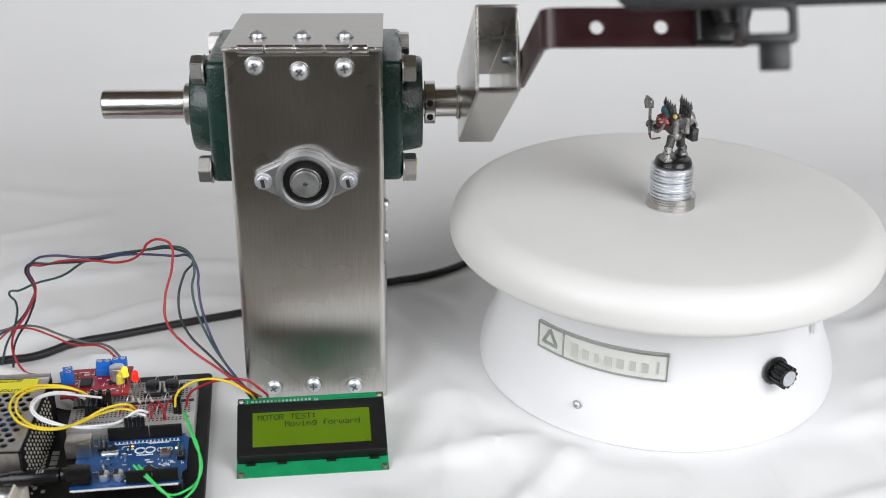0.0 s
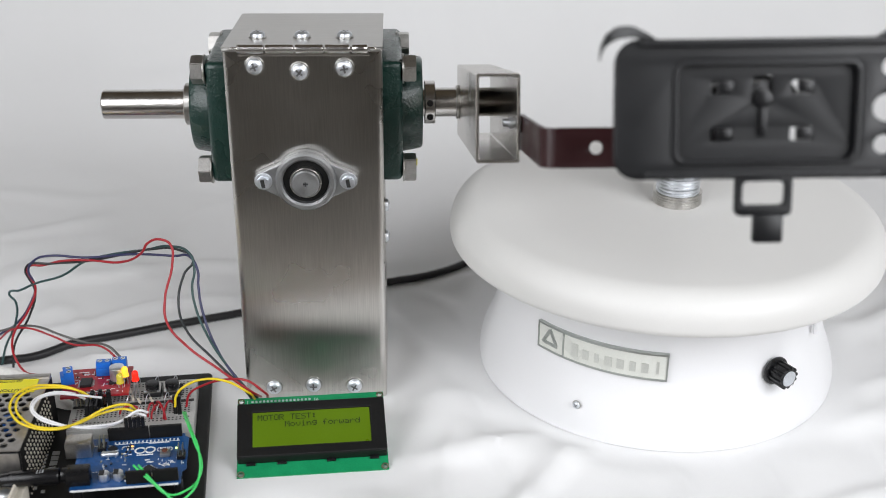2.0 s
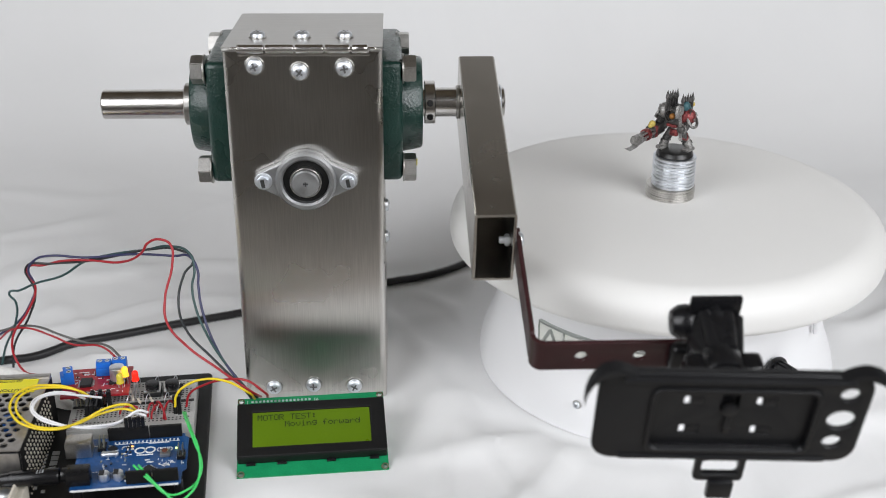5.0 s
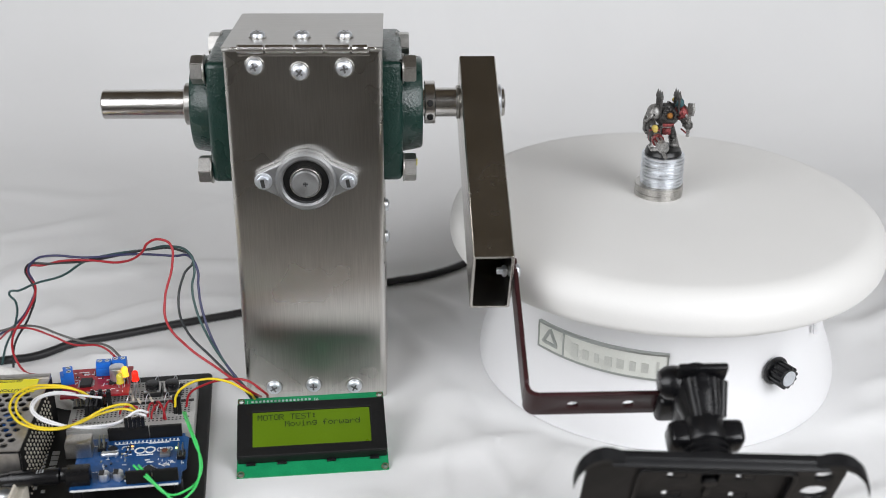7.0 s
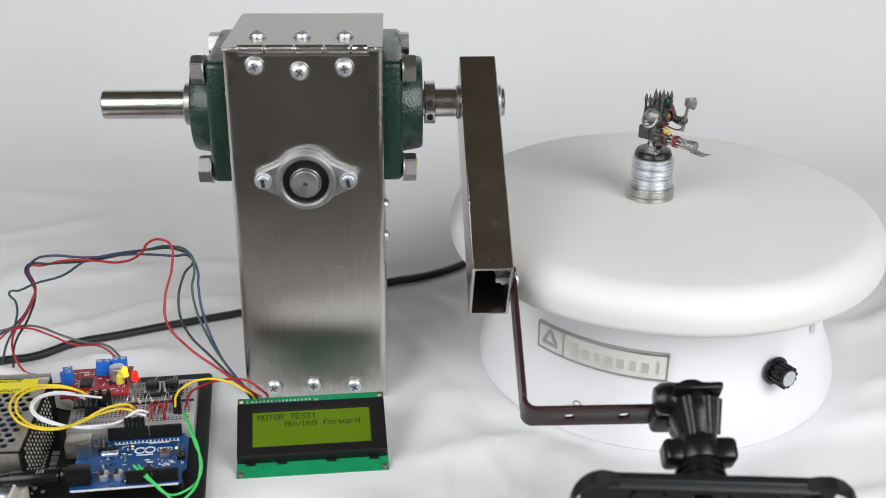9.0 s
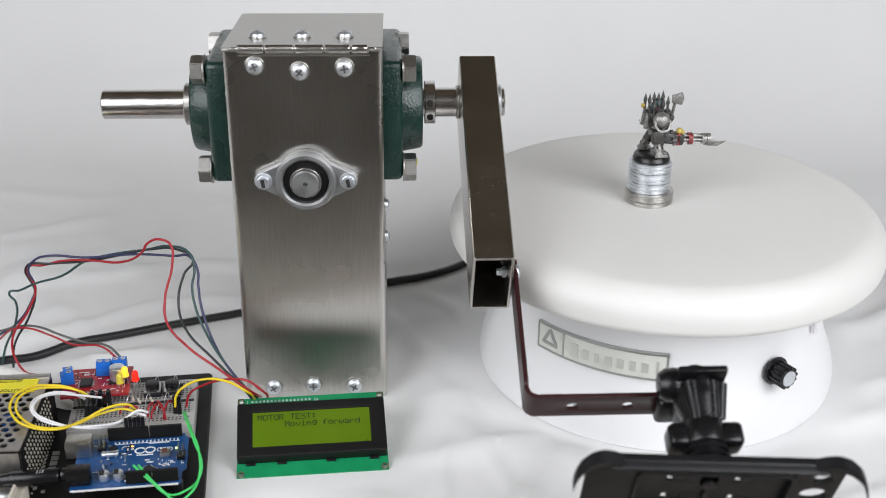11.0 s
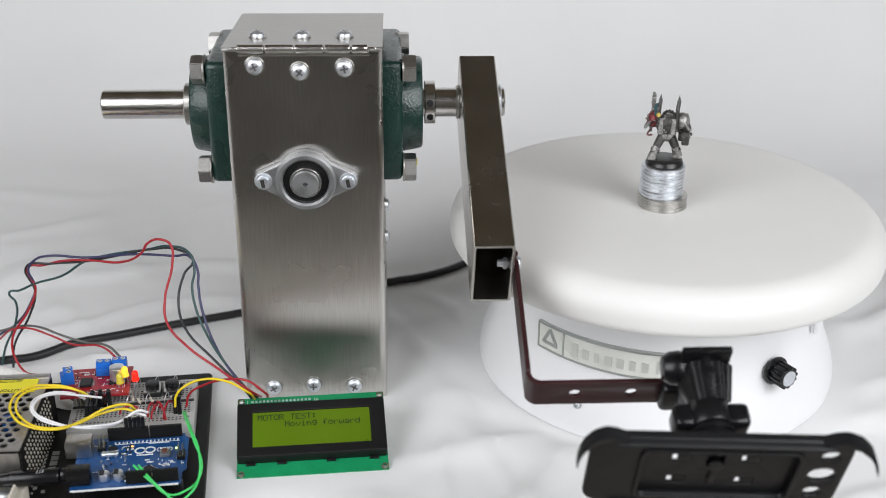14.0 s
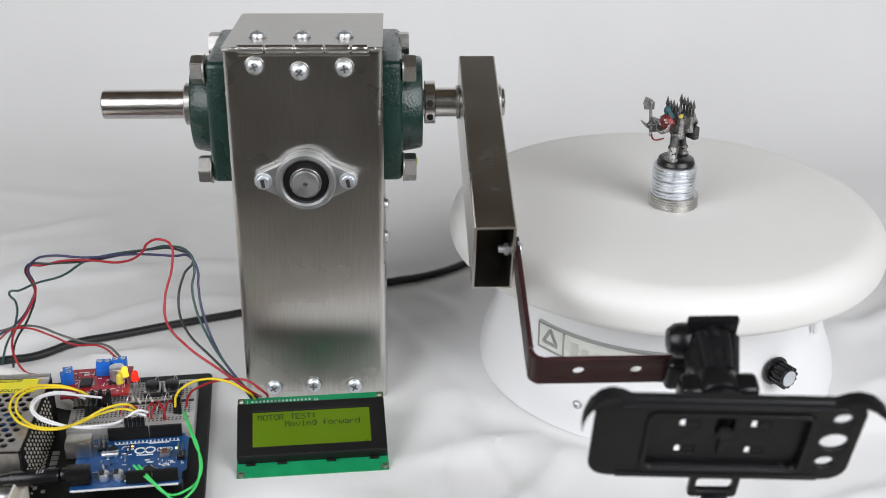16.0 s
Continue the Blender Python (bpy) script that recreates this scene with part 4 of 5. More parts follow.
def bench_plate():
    t = thing("mounting_plate", BENCH, "black plastic mounting plate under the circuit boards", "mounting plate")
    part("plate", sheet([round_rect(-0.075, -0.022, 0.0790, 0.152, 0.004)], 0.0060, 0.0010, T((0, 0, 0.0042))), FRAME_BLACK, t, "black plastic plate")
    # printing that cannot be read whole: plain bars
    b = None
    for k, w in enumerate((0.0042, 0.0046, 0.0046, 0.0030)):
        b = box(0.0048, w, 0.0002, 0, T((-0.0185, 0.0625 - 0.0056 * k, 0.0074)), b)
    part("print_bar", b, GREY_PRINT, t, "white printed bars")
    b = None
    for k in range(4):
        b = box(0.0024, 0.0020, 0.0002, 0, T((-0.0245, 0.0610 - 0.0042 * k, 0.0074)), b)
    for k in range(3):
        b = box(0.0024, 0.0030, 0.0002, 0, T((-0.0205 - 0.0055 * (k == 1), 0.0300 - 0.0042 * k, 0.0074)), b)
    part("print_bar", b, GREY_PRINT, t)
    for x, y in ((0.004, 0.004), (0.064, 0.006), (0.004, 0.049), (0.064, 0.049)):
        part("standoff", drum(0.0028, 0.0136, 0.0003, 16, T((x, y, 0.0070))), PLASTIC, t)
    return t


bench_plate()
RZ = 0.0220


def controller():
    t = thing("controller_board", BENCH @ T((0, 0, RZ)), "blue microcontroller board with black headers and lit lamps", "circuit board")
    out = [(0, 0.0006), (0.0006, 0), (0.0646, 0), (0.0661, 0.0015), (0.0661, 0.0127), (0.0686, 0.0152), (0.0686, 0.0480), (0.0661, 0.0505), (0.0661, 0.0533), (0, 0.0533)]
    part("board", sheet([out], 0.0016, 0.0001, T((0, 0, -0.0008))), PCB_BLUE, t, "blue circuit board")
    part("board_edge", box(0.0640, 0.0003, 0.0013, 0, T((0.0325, -0.0002, -0.0008))), SILK, t, "pale cut board edge")
    u = part("usb_socket", box(0.0160, 0.0120, 0.0108, 0.0006, T((0.0018, 0.0385, 0.0055))), DULL, t, "bright steel data socket")
    part("socket_mouth", box(0.0004, 0.0086, 0.0078, 0, T((-0.0063, 0.0385, 0.0055))), HOLE_SHADE, u)
    j = part("power_jack", box(0.0140, 0.0090, 0.0106, 0.0008, T((0.0052, 0.0075, 0.0054))), PLASTIC, t, "black power jack")
    part("jack_barrel", drum(0.0042, 0.0040, 0.0004, 20, T((-0.0048, 0.0075, 0.0066)) @ RY90), PLASTIC, j)
    for x0, n, y in ((0.0180, 10, 0.0508), (0.0440, 8, 0.0508), (0.0335, 6, 0.0028), (0.0495, 6, 0.0028)):
        w = n * 0.00254
        h = part("pin_socket", box(w, 0.0025, 0.0085, 0.0002, T((x0 + w / 2, y, 0.0043))), FRAME_BLACK, t, "black pin socket strip")
        # pin holes: flat squares on the strip, their shade put into the colour
        hb = None
        for k in range(n):
            hb = box(0.0010, 0.0010, 0.0002, 0, T((x0 + 0.00254 * (k + 0.5), y, 0.0087)), hb)
        part("pin_hole", hb, HOLE_SHADE, h)
    c = part("crystal", box(0.0110, 0.0042, 0.0034, 0.0016, T((0.0205, 0.0330, 0.0017)), seg=3), ZINC, t, "bright crystal can")
    for x in (0.0200, 0.0285):
        cp = part("capacitor", drum(0.0032, 0.0054, 0.0006, 24, T((x, 0.0080, 0.0002))), ZINC, t, "round aluminium capacitor")
        part("capacitor_mark", box(0.0030, 0.0052, 0.0002, 0, T((x - 0.0012, 0.0080, 0.0057))), CHIP, cp)
    # main chip, turned half round
    ch = part("main_chip", box(0.0072, 0.0072, 0.0011, 0.0001, T((0.0455, 0.0145, 0.0006)) @ pose(0, 0, 0, rz=45)), CHIP, t, "black square chip")
    lg = None
    for k in range(8):
        for a in range(4):
            lg = box(0.0004, 0.0014, 0.0003, 0, T((0.0455, 0.0145, 0.0002)) @ pose(0, 0, 0, rz=45 + 90 * a) @ T((-0.0028 + 0.0008 * k, 0.0042, 0)), lg)
    part("chip_legs", lg, ZINC, ch)
    part("small_chip", box(0.0046, 0.0046, 0.0009, 0.0001, T((0.0215, 0.0405, 0.0005)) @ pose(0, 0, 0, rz=45)), CHIP, t)
    b = part("reset_button", box(0.0060, 0.0060, 0.0030, 0.0004, T((0.0548, 0.0300, 0.0015))), CAST, t, "small steel push button")
    part("button_top", drum(0.0017, 0.0012, 0.0002, 16, T((0.0548, 0.0300, 0.0030))), mat("brown_button", (0.12, 0.04, 0.025), 0.5, bump=0), b)
    for x, y, ro, cl in ((0.0650, 0.0270, 3, 2), (0.0150, 0.0420, 3, 2)):
        pn = part("pin_header", box(0.00254 * cl, 0.00254 * ro, 0.0025, 0.0002, T((x, y, 0.0013))), PLASTIC, t)
        for i in range(ro * cl):
            part("pin", box(0.0006, 0.0006, 0.0085, 0, T((x - 0.00127 + 0.00254 * (i % cl), y - 0.00254 + 0.00254 * (i // cl), 0.0045))), GOLD, pn)
    for x, y, ma in ((0.0335, 0.0415, LED_ORANGE), (0.0612, 0.0365, LED_GREEN), (0.0615, 0.0362, LED_GREEN)):
        part("lamp", box(0.0016, 0.0011, 0.0007, 0.0002, T((x, y, 0.0005))), ma, t, "small lit lamp")
    rng = random.Random(11)
    for k in range(44):
        x, y = rng.choice(((rng.uniform(0.012, 0.030), rng.uniform(0.014, 0.047)), (rng.uniform(0.030, 0.0345), rng.uniform(0.026, 0.044)), (rng.uniform(0.030, 0.064), rng.uniform(0.0075, 0.0095))))
        part("small_part", box(0.0018, 0.0010, 0.0006, 0.0001, T((x, y, 0.0004)) @ pose(0, 0, 0, rz=rng.choice((0, 90)))), rng.choice((CREAM, CHIP, GOLD, ZINC)), t)
    for k in range(5):
        part("jumper_plug", box(0.0023, 0.0024, 0.0070, 0.0002, T((0.0300 + 0.0026 * k, 0.0508, 0.0122 + 0.0006 * (k % 2)))), PLASTIC, t, "black jumper plug")
    # printing: emblem of two rings, word bars and the row of pin marks
    pr = ring(0.0024, 0.0036, 0.0002, 0.00005, 28, T((0.0388, 0.0368, 0.0)))
    ring(0.0024, 0.0036, 0.0002, 0.00005, 28, T((0.0449, 0.0368, 0.0)), pr)
    box(0.0105, 0.0010, 0.0002, 0, T((0.0420, 0.0318, 0.0001)), pr)
    sheet([round_rect(0.0492, 0.0342, 0.0590, 0.0388, 0.0022), round_rect(0.0497, 0.0347, 0.0585, 0.0383, 0.0018)], 0.0002, 0, None, pr)
    for k in range(3):
        box(0.0017, 0.0024, 0.0002, 0, T((0.0519 + 0.0023 * k, 0.0365, 0.0001)), pr)
    for k in range(17):
        box(0.0009, 0.0020, 0.0002, 0, T((0.0225 + 0.00245 * k, 0.0468, 0.0001)), pr)
    box(0.0130, 0.0008, 0.0002, 0, T((0.0500, 0.0442, 0.0001)), pr)
    box(0.0400, 0.0003, 0.0002, 0, T((0.0430, 0.0452, 0.0001)), pr)
    for k in range(10):
        box(0.0009, 0.0018, 0.0002, 0, T((0.0290 + 0.0036 * k, 0.0058, 0.0001)), pr)
    for x, y, w in ((0.0110, 0.0450, 0.003), (0.0170, 0.0380, 0.002), (0.0290, 0.0345, 0.0025), (0.0460, 0.0235, 0.004), (0.0560, 0.0190, 0.005), (0.0665, 0.020, 0.0008), (0.0440, 0.0260, 0.003)):
        box(w, 0.0010, 0.0002, 0, T((x, y, 0.0001)), pr)
    fine = random.Random(31)
    for k in range(60):
        x, y = fine.choice(((fine.uniform(0.012, 0.034), fine.uniform(0.013, 0.046)), (fine.uniform(0.050, 0.066), fine.uniform(0.018, 0.026)), (fine.uniform(0.030, 0.064), fine.uniform(0.006, 0.012))))
        turn = fine.choice((0, 90))
        box(fine.uniform(0.0008, 0.0026), 0.0004, 0.0002, 0, T((x, y, 0.0001)) @ pose(0, 0, 0, rz=turn), pr)
    part("print_bar", pr, SILK, t, "white printed marks")
    return t


controller()


def power_plug():
    t = thing("power_plug", BENCH @ T((0, 0, RZ)), "black barrel power plug on a thin black lead", "power plug")
    part("plug_body", drum(0.0050, 0.030, 0.0012, 24, T((-0.0355, 0.0075, 0.0062)) @ RY90), PLASTIC, t)
    part("plug_relief", lathe([(0.0020, 0), (0.0028, 0.001), (0.0040, 0.012), (0.0046, 0.016), (0, 0.016)], 20, T((-0.0510, 0.0075, 0.0062)) @ RY90), PLASTIC, t)
    for k in range(3):
        part("grip_mark", box(0.0005, 0.0034, 0.0002, 0, T((-0.0180 + 0.0016 * k, 0.0062, 0.0112))), GREY_PRINT, t)
    part("lead", cord([(-0.0500, 0.0075, 0.0062), (-0.0640, 0.0120, 0.0150), (-0.0720, 0.0260, 0.0280), (-0.0900, 0.0280, 0.0300), (-0.1100, 0.0200, 0.0200)], 0.0018), RUBBER, t)


power_plug()


def breadboard():
    t = thing("breadboard", BENCH @ T((-0.012, 0.0690, 0.0072)), "white solderless breadboard with rows of holes", "breadboard")
    body = part("body", box(0.0825, 0.0560, 0.0120, 0.0008, T((0.0412, 0.0280, 0.0060))), BREAD, t, "clear white plastic block")
    part("groove", box(0.0800, 0.0030, 0.0004, 0, T((0.0412, 0.0280, 0.0121))), HOLE_SHADE, body)
    # contact holes: squares laid on the block, coloured dark in place of shade
    b = bmesh.new()
    ys = [0.0045 + 0.00254 * k for k in (0, 1)] + [0.0130 + 0.00254 * k for k in range(5)] + [0.0322 + 0.00254 * k for k in range(5)] + [0.0490, 0.0515]
    for y in ys:
        for k in range(30):
            x = 0.0042 + 0.00254 * k
            v = [b.verts.new((x + dx, y + dy, 0.0123)) for dx, dy in ((0, 0), (0.0012, 0), (0.0012, 0.0012), (0, 0.0012))]
            b.faces.new(v)
    tagged(part("contact_hole", b, HOLE_SHADE, body), kind="stuff")
    for x in (0.0530, 0.0664):
        bt = part("push_button", box(0.0118, 0.0118, 0.0036, 0.0005, T((x, 0.0400, 0.0140))), CHIP, t, "black push button")
        part("button_plate", box(0.0112, 0.0112, 0.0005, 0.0001, T((x, 0.0400, 0.0160))), DULL, bt)
        part("button_top", drum(0.0047, 0.0044, 0.0006, 28, T((x, 0.0400, 0.0162))), PLASTIC, bt)
        for dx in (-0.0042, 0.0042):
            for dy in (-0.0042, 0.0042):
                part("button_rivet", drum(0.0009, 0.0004, 0.0001, 10, T((x + dx, 0.0400 + dy, 0.0162))), ZINC, bt)
    rng = random.Random(5)
    for k, (x, y) in enumerate(((0.0400, 0.0335), (0.0440, 0.0300), (0.0520, 0.0300), (0.0660, 0.0300), (0.0365, 0.0440))):
        r = part("resistor", lathe([(0, 0), (0.0008, 0.0002), (0.0011, 0.0012), (0.0008, 0.0022), (0.0008, 0.0040), (0.0011, 0.0050), (0.0008, 0.0060), (0, 0.0062)], 14,
                                   T((x, y, 0.0150)) @ pose(0, 0, 0, 90, 0, rng.uniform(-40, 40))), CREAM, t, "small cream resistor")
        part("wire_leg", rod((x, y, 0.0118), (x, y, 0.0152), 0.0003), ZINC, r)
    for x in (0.0120, 0.0150, 0.0180):
        part("pin_header", box(0.0024, 0.0100, 0.0085, 0.0002, T((x, 0.0200, 0.0165))), PLASTIC, t)
    for k in range(6):
        part("jumper_plug", box(0.0023, 0.0024, 0.0140, 0.0002, T((0.0150 + 0.0052 * (k % 3), 0.0250 + 0.0030 * (k // 3), 0.0180)) @ pose(0, 0, 0, 8 * (k % 2), 0, 4 * k)), PLASTIC, t)
    for k, (x, y) in enumerate(((0.0725, 0.0260), (0.0700, 0.0130), (0.0728, 0.0120))):
        part("jumper_plug", box(0.0024, 0.0024, 0.0150, 0.0002, T((x, y, 0.0185)) @ pose(0, 0, 0, -25 if k == 0 else 0, 12 if k == 0 else 0)), PLASTIC, t)
    for k in range(3):
        part("red_mark", box(0.0030, 0.0006, 0.0002, 0, T((0.0040 + 0.0001 * k, 0.0130 - 0.0020 * k, 0.0122))), FIG_RED, t)
    for k in range(12):
        x, y = 0.0200 + 0.0042 * k, (0.0100, 0.0235, 0.0450)[k % 3]
        part("wire_leg", cord([(x, y, 0.0124), (x + 0.0006, y + 0.0010, 0.0175), (x + 0.0022, y + 0.0050, 0.0190), (x + 0.0026, y + 0.0070, 0.0124)], 0.00030, sides=2), ZINC, t, "bare wire leg")
    # short red links standing on the holes
    links = (((0.0330, 0.0160), (0.0480, 0.0170), 0.010), ((0.0520, 0.0100), (0.0560, 0.0180), 0.014), ((0.0545, 0.0070), (0.0600, 0.0190), 0.012), ((0.0625, 0.0060), (0.0680, 0.0240), 0.013), ((0.0640, 0.0050), (0.0560, 0.0235), 0.014))
    for (xa, ya), (xb, yb), h in links:
        part("jumper_link", cord([(xa, ya, 0.0125), (xa * 0.9 + xb * 0.1, ya * 0.9 + yb * 0.1, 0.0122 + h * 0.35), (xa * 0.4 + xb * 0.6, ya * 0.4 + yb * 0.6, 0.0122 + h * 0.55), (xb, yb, 0.0125)], 0.0007), GLOW_WIRE["red"], t, "red jumper wire")
    return t


breadboard()


def driver():
    t = thing("motor_driver", BENCH @ T((-0.0185, 0.0965, 0.0275)), "red motor driver board with blue terminal blocks", "circuit board")
    part("board", sheet([round_rect(0, 0, 0.0450, 0.0360, 0.0004)], 0.0016, 0.0001), PCB_RED, t, "red circuit board")
    def block(x, y, turn):
        k = part("terminal_block", box(0.0100, 0.0066, 0.0092, 0.0005, T((x, y, 0.0054)) @ pose(0, 0, 0, rz=turn)), BLUE_BLOCK, t, "blue two-way screw terminal")
        part("block_step", box(0.0100, 0.0030, 0.0060, 0.0004, T((x, y, 0.0040)) @ pose(0, 0, 0, rz=turn) @ T((0, -0.0040, 0))), BLUE_BLOCK, k)
        for d in (-0.0025, 0.0025):
            q = T((x, y, 0.0098)) @ pose(0, 0, 0, rz=turn) @ T((d, 0.0004, 0))
            part("terminal_screw", drum(0.0017, 0.0004, 0.0001, 16, q), ZINC, k)
            part("screw_slot", box(0.0028, 0.0005, 0.0002, 0, q @ T((0, 0, 0.0004)) @ pose(0, 0, 0, rz=40)), HOLE_SHADE, k)
    block(0.0035, 0.0205, -78)
    block(0.0262, 0.0295, 0)
    block(0.0366, 0.0315, 0)
    ch = part("driver_chip", box(0.0075, 0.0095, 0.0022, 0.0002, T((0.0155, 0.0155, 0.0020))), CHIP, t, "black driver chip")
    lg = None
    for k in range(7):
        for s in (-1, 1):
            lg = box(0.0016, 0.0005, 0.0004, 0, T((0.0155 + s * 0.0045, 0.0155 - 0.0038 + 0.00127 * k, 0.0012)), lg)
    part("chip_legs", lg, ZINC, ch)
    cp = part("capacitor", drum(0.0052, 0.0110, 0.0007, 32, T((0.0365, 0.0180, 0.0008))), ZINC, t, "round aluminium capacitor")
    part("capacitor_base", box(0.0112, 0.0112, 0.0016, 0.0003, T((0.0365, 0.0180, 0.0016))), CHIP, cp)
    rng = random.Random(8)
    for k in range(22):
        x, y = rng.uniform(0.006, 0.032), rng.uniform(0.003, 0.030)
        if abs(x - 0.0155) < 0.007 and abs(y - 0.0155) < 0.007:
            continue
        part("small_part", box(0.0016, 0.0009, 0.0007, 0.0001, T((x, y, 0.0011)) @ pose(0, 0, 0, rz=rng.choice((0, 90)))), rng.choice((CREAM, CHIP, ZINC, CHIP)), t)
    pr = None
    for x, y, w in ((0.012, 0.031, 0.007), (0.0145, 0.0285, 0.004), (0.0200, 0.0045, 0.016), (0.0245, 0.0220, 0.004), (0.030, 0.0060, 0.006), (0.0075, 0.0100, 0.004)):
        pr = box(w, 0.0008, 0.0002, 0, T((x, y, 0.0009)), pr)
    for k in range(44):
        pr = box(rng.uniform(0.0008, 0.0030), 0.0005, 0.0002, 0, T((rng.uniform(0.005, 0.042), rng.uniform(0.003, 0.033), 0.0009)) @ pose(0, 0, 0, rz=rng.choice((0, 90))), pr)
    part("print_bar", pr, SILK, t, "white printed bars")
    for k in range(9):
        part("header_pin", box(0.0006, 0.0006, 0.0130, 0, T((0.0100 + 0.00254 * k, 0.0018, -0.0030))), GOLD, t)
    for k in range(9):
        part("solder_pad", drum(0.0010, 0.0006, 0.0002, 10, T((0.0100 + 0.00254 * k, 0.0018, 0.0008))), ZINC, t)
    return t


driver()


def led(x, y, z, ma, label):
    t = thing("indicator_lamp", BENCH @ T((x, y, z)), label, "lamp", "indicator lamps on the breadboard")
    part("lens", lathe([(0, 0), (0.0026, 0), (0.0026, 0.0008), (0.0022, 0.0008), (0.0022, 0.0050), (0.0019, 0.0064), (0.0010, 0.0072), (0, 0.0074)], 24), ma, t)
    for d in (-0.0012, 0.0012):
        part("wire_leg", rod((d, 0, -0.0145), (d, 0, 0.0003), 0.0003), ZINC, t)


led(0.0208, 0.1040, 0.0325, LED_DIM, "lit yellow indicator lamp on thin legs")
led(0.0240, 0.1085, 0.0350, LED_YELLOW, "bright yellow indicator lamp on thin legs")
led(0.0310, 0.1045, 0.0335, LED_RED, "lit red indicator lamp on thin legs")


def supply():
    """Mesh-topped power supply, with a terminal strip at its near end."""
    m = T((-0.2600, 0.6750, 0)) @ Matrix.Rotation(radians(4.5), 4, "Z")
    t = thing("power_supply", m, "perforated steel power supply with a yellow caution label", "power supply")
    top, ln, wd = 0.0450, 0.0860, 0.0980
    def holes(x0, y0, x1, y1, px, py, rx, ry):
        out, k, y = [], 0, y0
        while y < y1:
            x = x0 + (px / 2 if k % 2 else 0)
            while x < x1:
                out.append(round_hole(x, y, rx, 10, ry))
                x += px
            y += py
            k += 1
        return out
    part("cover", sheet([round_rect(-wd, -ln, 0, 0, 0.001)] + holes(-0.050, -0.081, -0.004, -0.020, 0.0066, 0.0057, 0.0024, 0.0024), 0.0010, 0.0, T((0, 0, top))), PSU, t, "perforated steel cover")
    part("side", sheet([round_rect(-ln, 0, 0, top - 0.0006, 0.0005)] + holes(-0.080, 0.006, -0.016, 0.040, 0.0044, 0.0050, 0.0014, 0.0020), 0.0010, 0.0,
                       Matrix(((0, 0, 1, -0.0005), (1, 0, 0, 0), (0, 1, 0, 0), (0, 0, 0, 1)))), PSU_DARK, t, "black steel side with small vents")
    # sheet added behind the vents, black in place of the shade inside
    part("vent_backing", box(0.0006, ln - 0.006, top - 0.006, 0, T((-0.0015, -ln / 2, top / 2))), FRAME_BLACK, t, "black sheet added behind the vents")
    # small cream blocks added over the vents, pale colour standing for bright glints
    dashes = bmesh.new()
    for r in range(8):
        for c in range(15):
            box(0.0008, 0.0011, 0.0019, 0, T((0.0004, -0.078 + 0.0044 * c + 0.0022 * (r % 2), 0.007 + 0.0046 * r)) @ pose(0, 0, 0, 24), dashes)
    tagged(part("vent_dash", dashes, CREAM, t, "small pale dashes added over the vents"), kind="stuff")
    part("chassis", box(wd - 0.004, 0.0010, top - 0.002, 0.0002, T((-wd / 2, -0.0006, top / 2 - 0.0006))), PSU, t)
    part("inside", box(wd - 0.010, ln - 0.006, 0.028, 0.002, T((-wd / 2 - 0.0005, -ln / 2, 0.0160))), CHIP, t, "dark components inside")
    part("front_wall", box(wd, 0.0010, top - 0.003, 0.0002, T((-wd / 2, -ln + 0.0006, top / 2 - 0.001))), PSU, t)
    part("blue_part", drum(0.0040, 0.012, 0.0006, 20, T((-0.0180, -0.0430, 0.0290))), BLUE_BLOCK, t)
    part("cover_lip", box(wd, 0.0050, 0.0014, 0.0004, T((-wd / 2, -0.0020, top + 0.0009))), PSU, t)
    lab = part("label_sticker", box(0.075, 0.0160, 0.0002, 0, T((-0.0440, -0.0130, top + 0.0007))), YELLOW, t, "yellow caution label")
    b = words("CAUTION !", 0.0046, 0.0001, T((-0.0100, -0.0170, top + 0.0009)) @ pose(0, 0, 0, rz=180))
    part("label_words", b, INK, lab)
    b = None
    for k in range(3):
        b = box(0.050, 0.0005, 0.0001, 0, T((-0.0420, -0.0092 - 0.0015 * k + 0.004, top + 0.0009)), b)
    part("label_bars", b, INK, lab)
    st = part("terminal_strip", box(wd - 0.004, 0.0260, 0.0220, 0.0010, T((-wd / 2 + 0.004, -ln - 0.0140, 0.0110))), CREAM, t, "cream terminal strip")
    for k in range(7):
        q = T((-0.0090 - 0.0120 * k, -ln - 0.0120, 0.0220))
        part("terminal_screw", pan_head(0.0042, 0.0022), ZINC, st, m=q)
        part("terminal_rib", box(0.0016, 0.0220, 0.0060, 0.0004, q @ T((0.0060, 0, 0.0028))), CREAM, st)
    part("base_tray", box(wd + 0.004, ln + 0.040, 0.0016, 0.0003, T((-wd / 2 + 0.002, -ln / 2 - 0.014, 0.0012))), PSU, t)
    return t


supply()

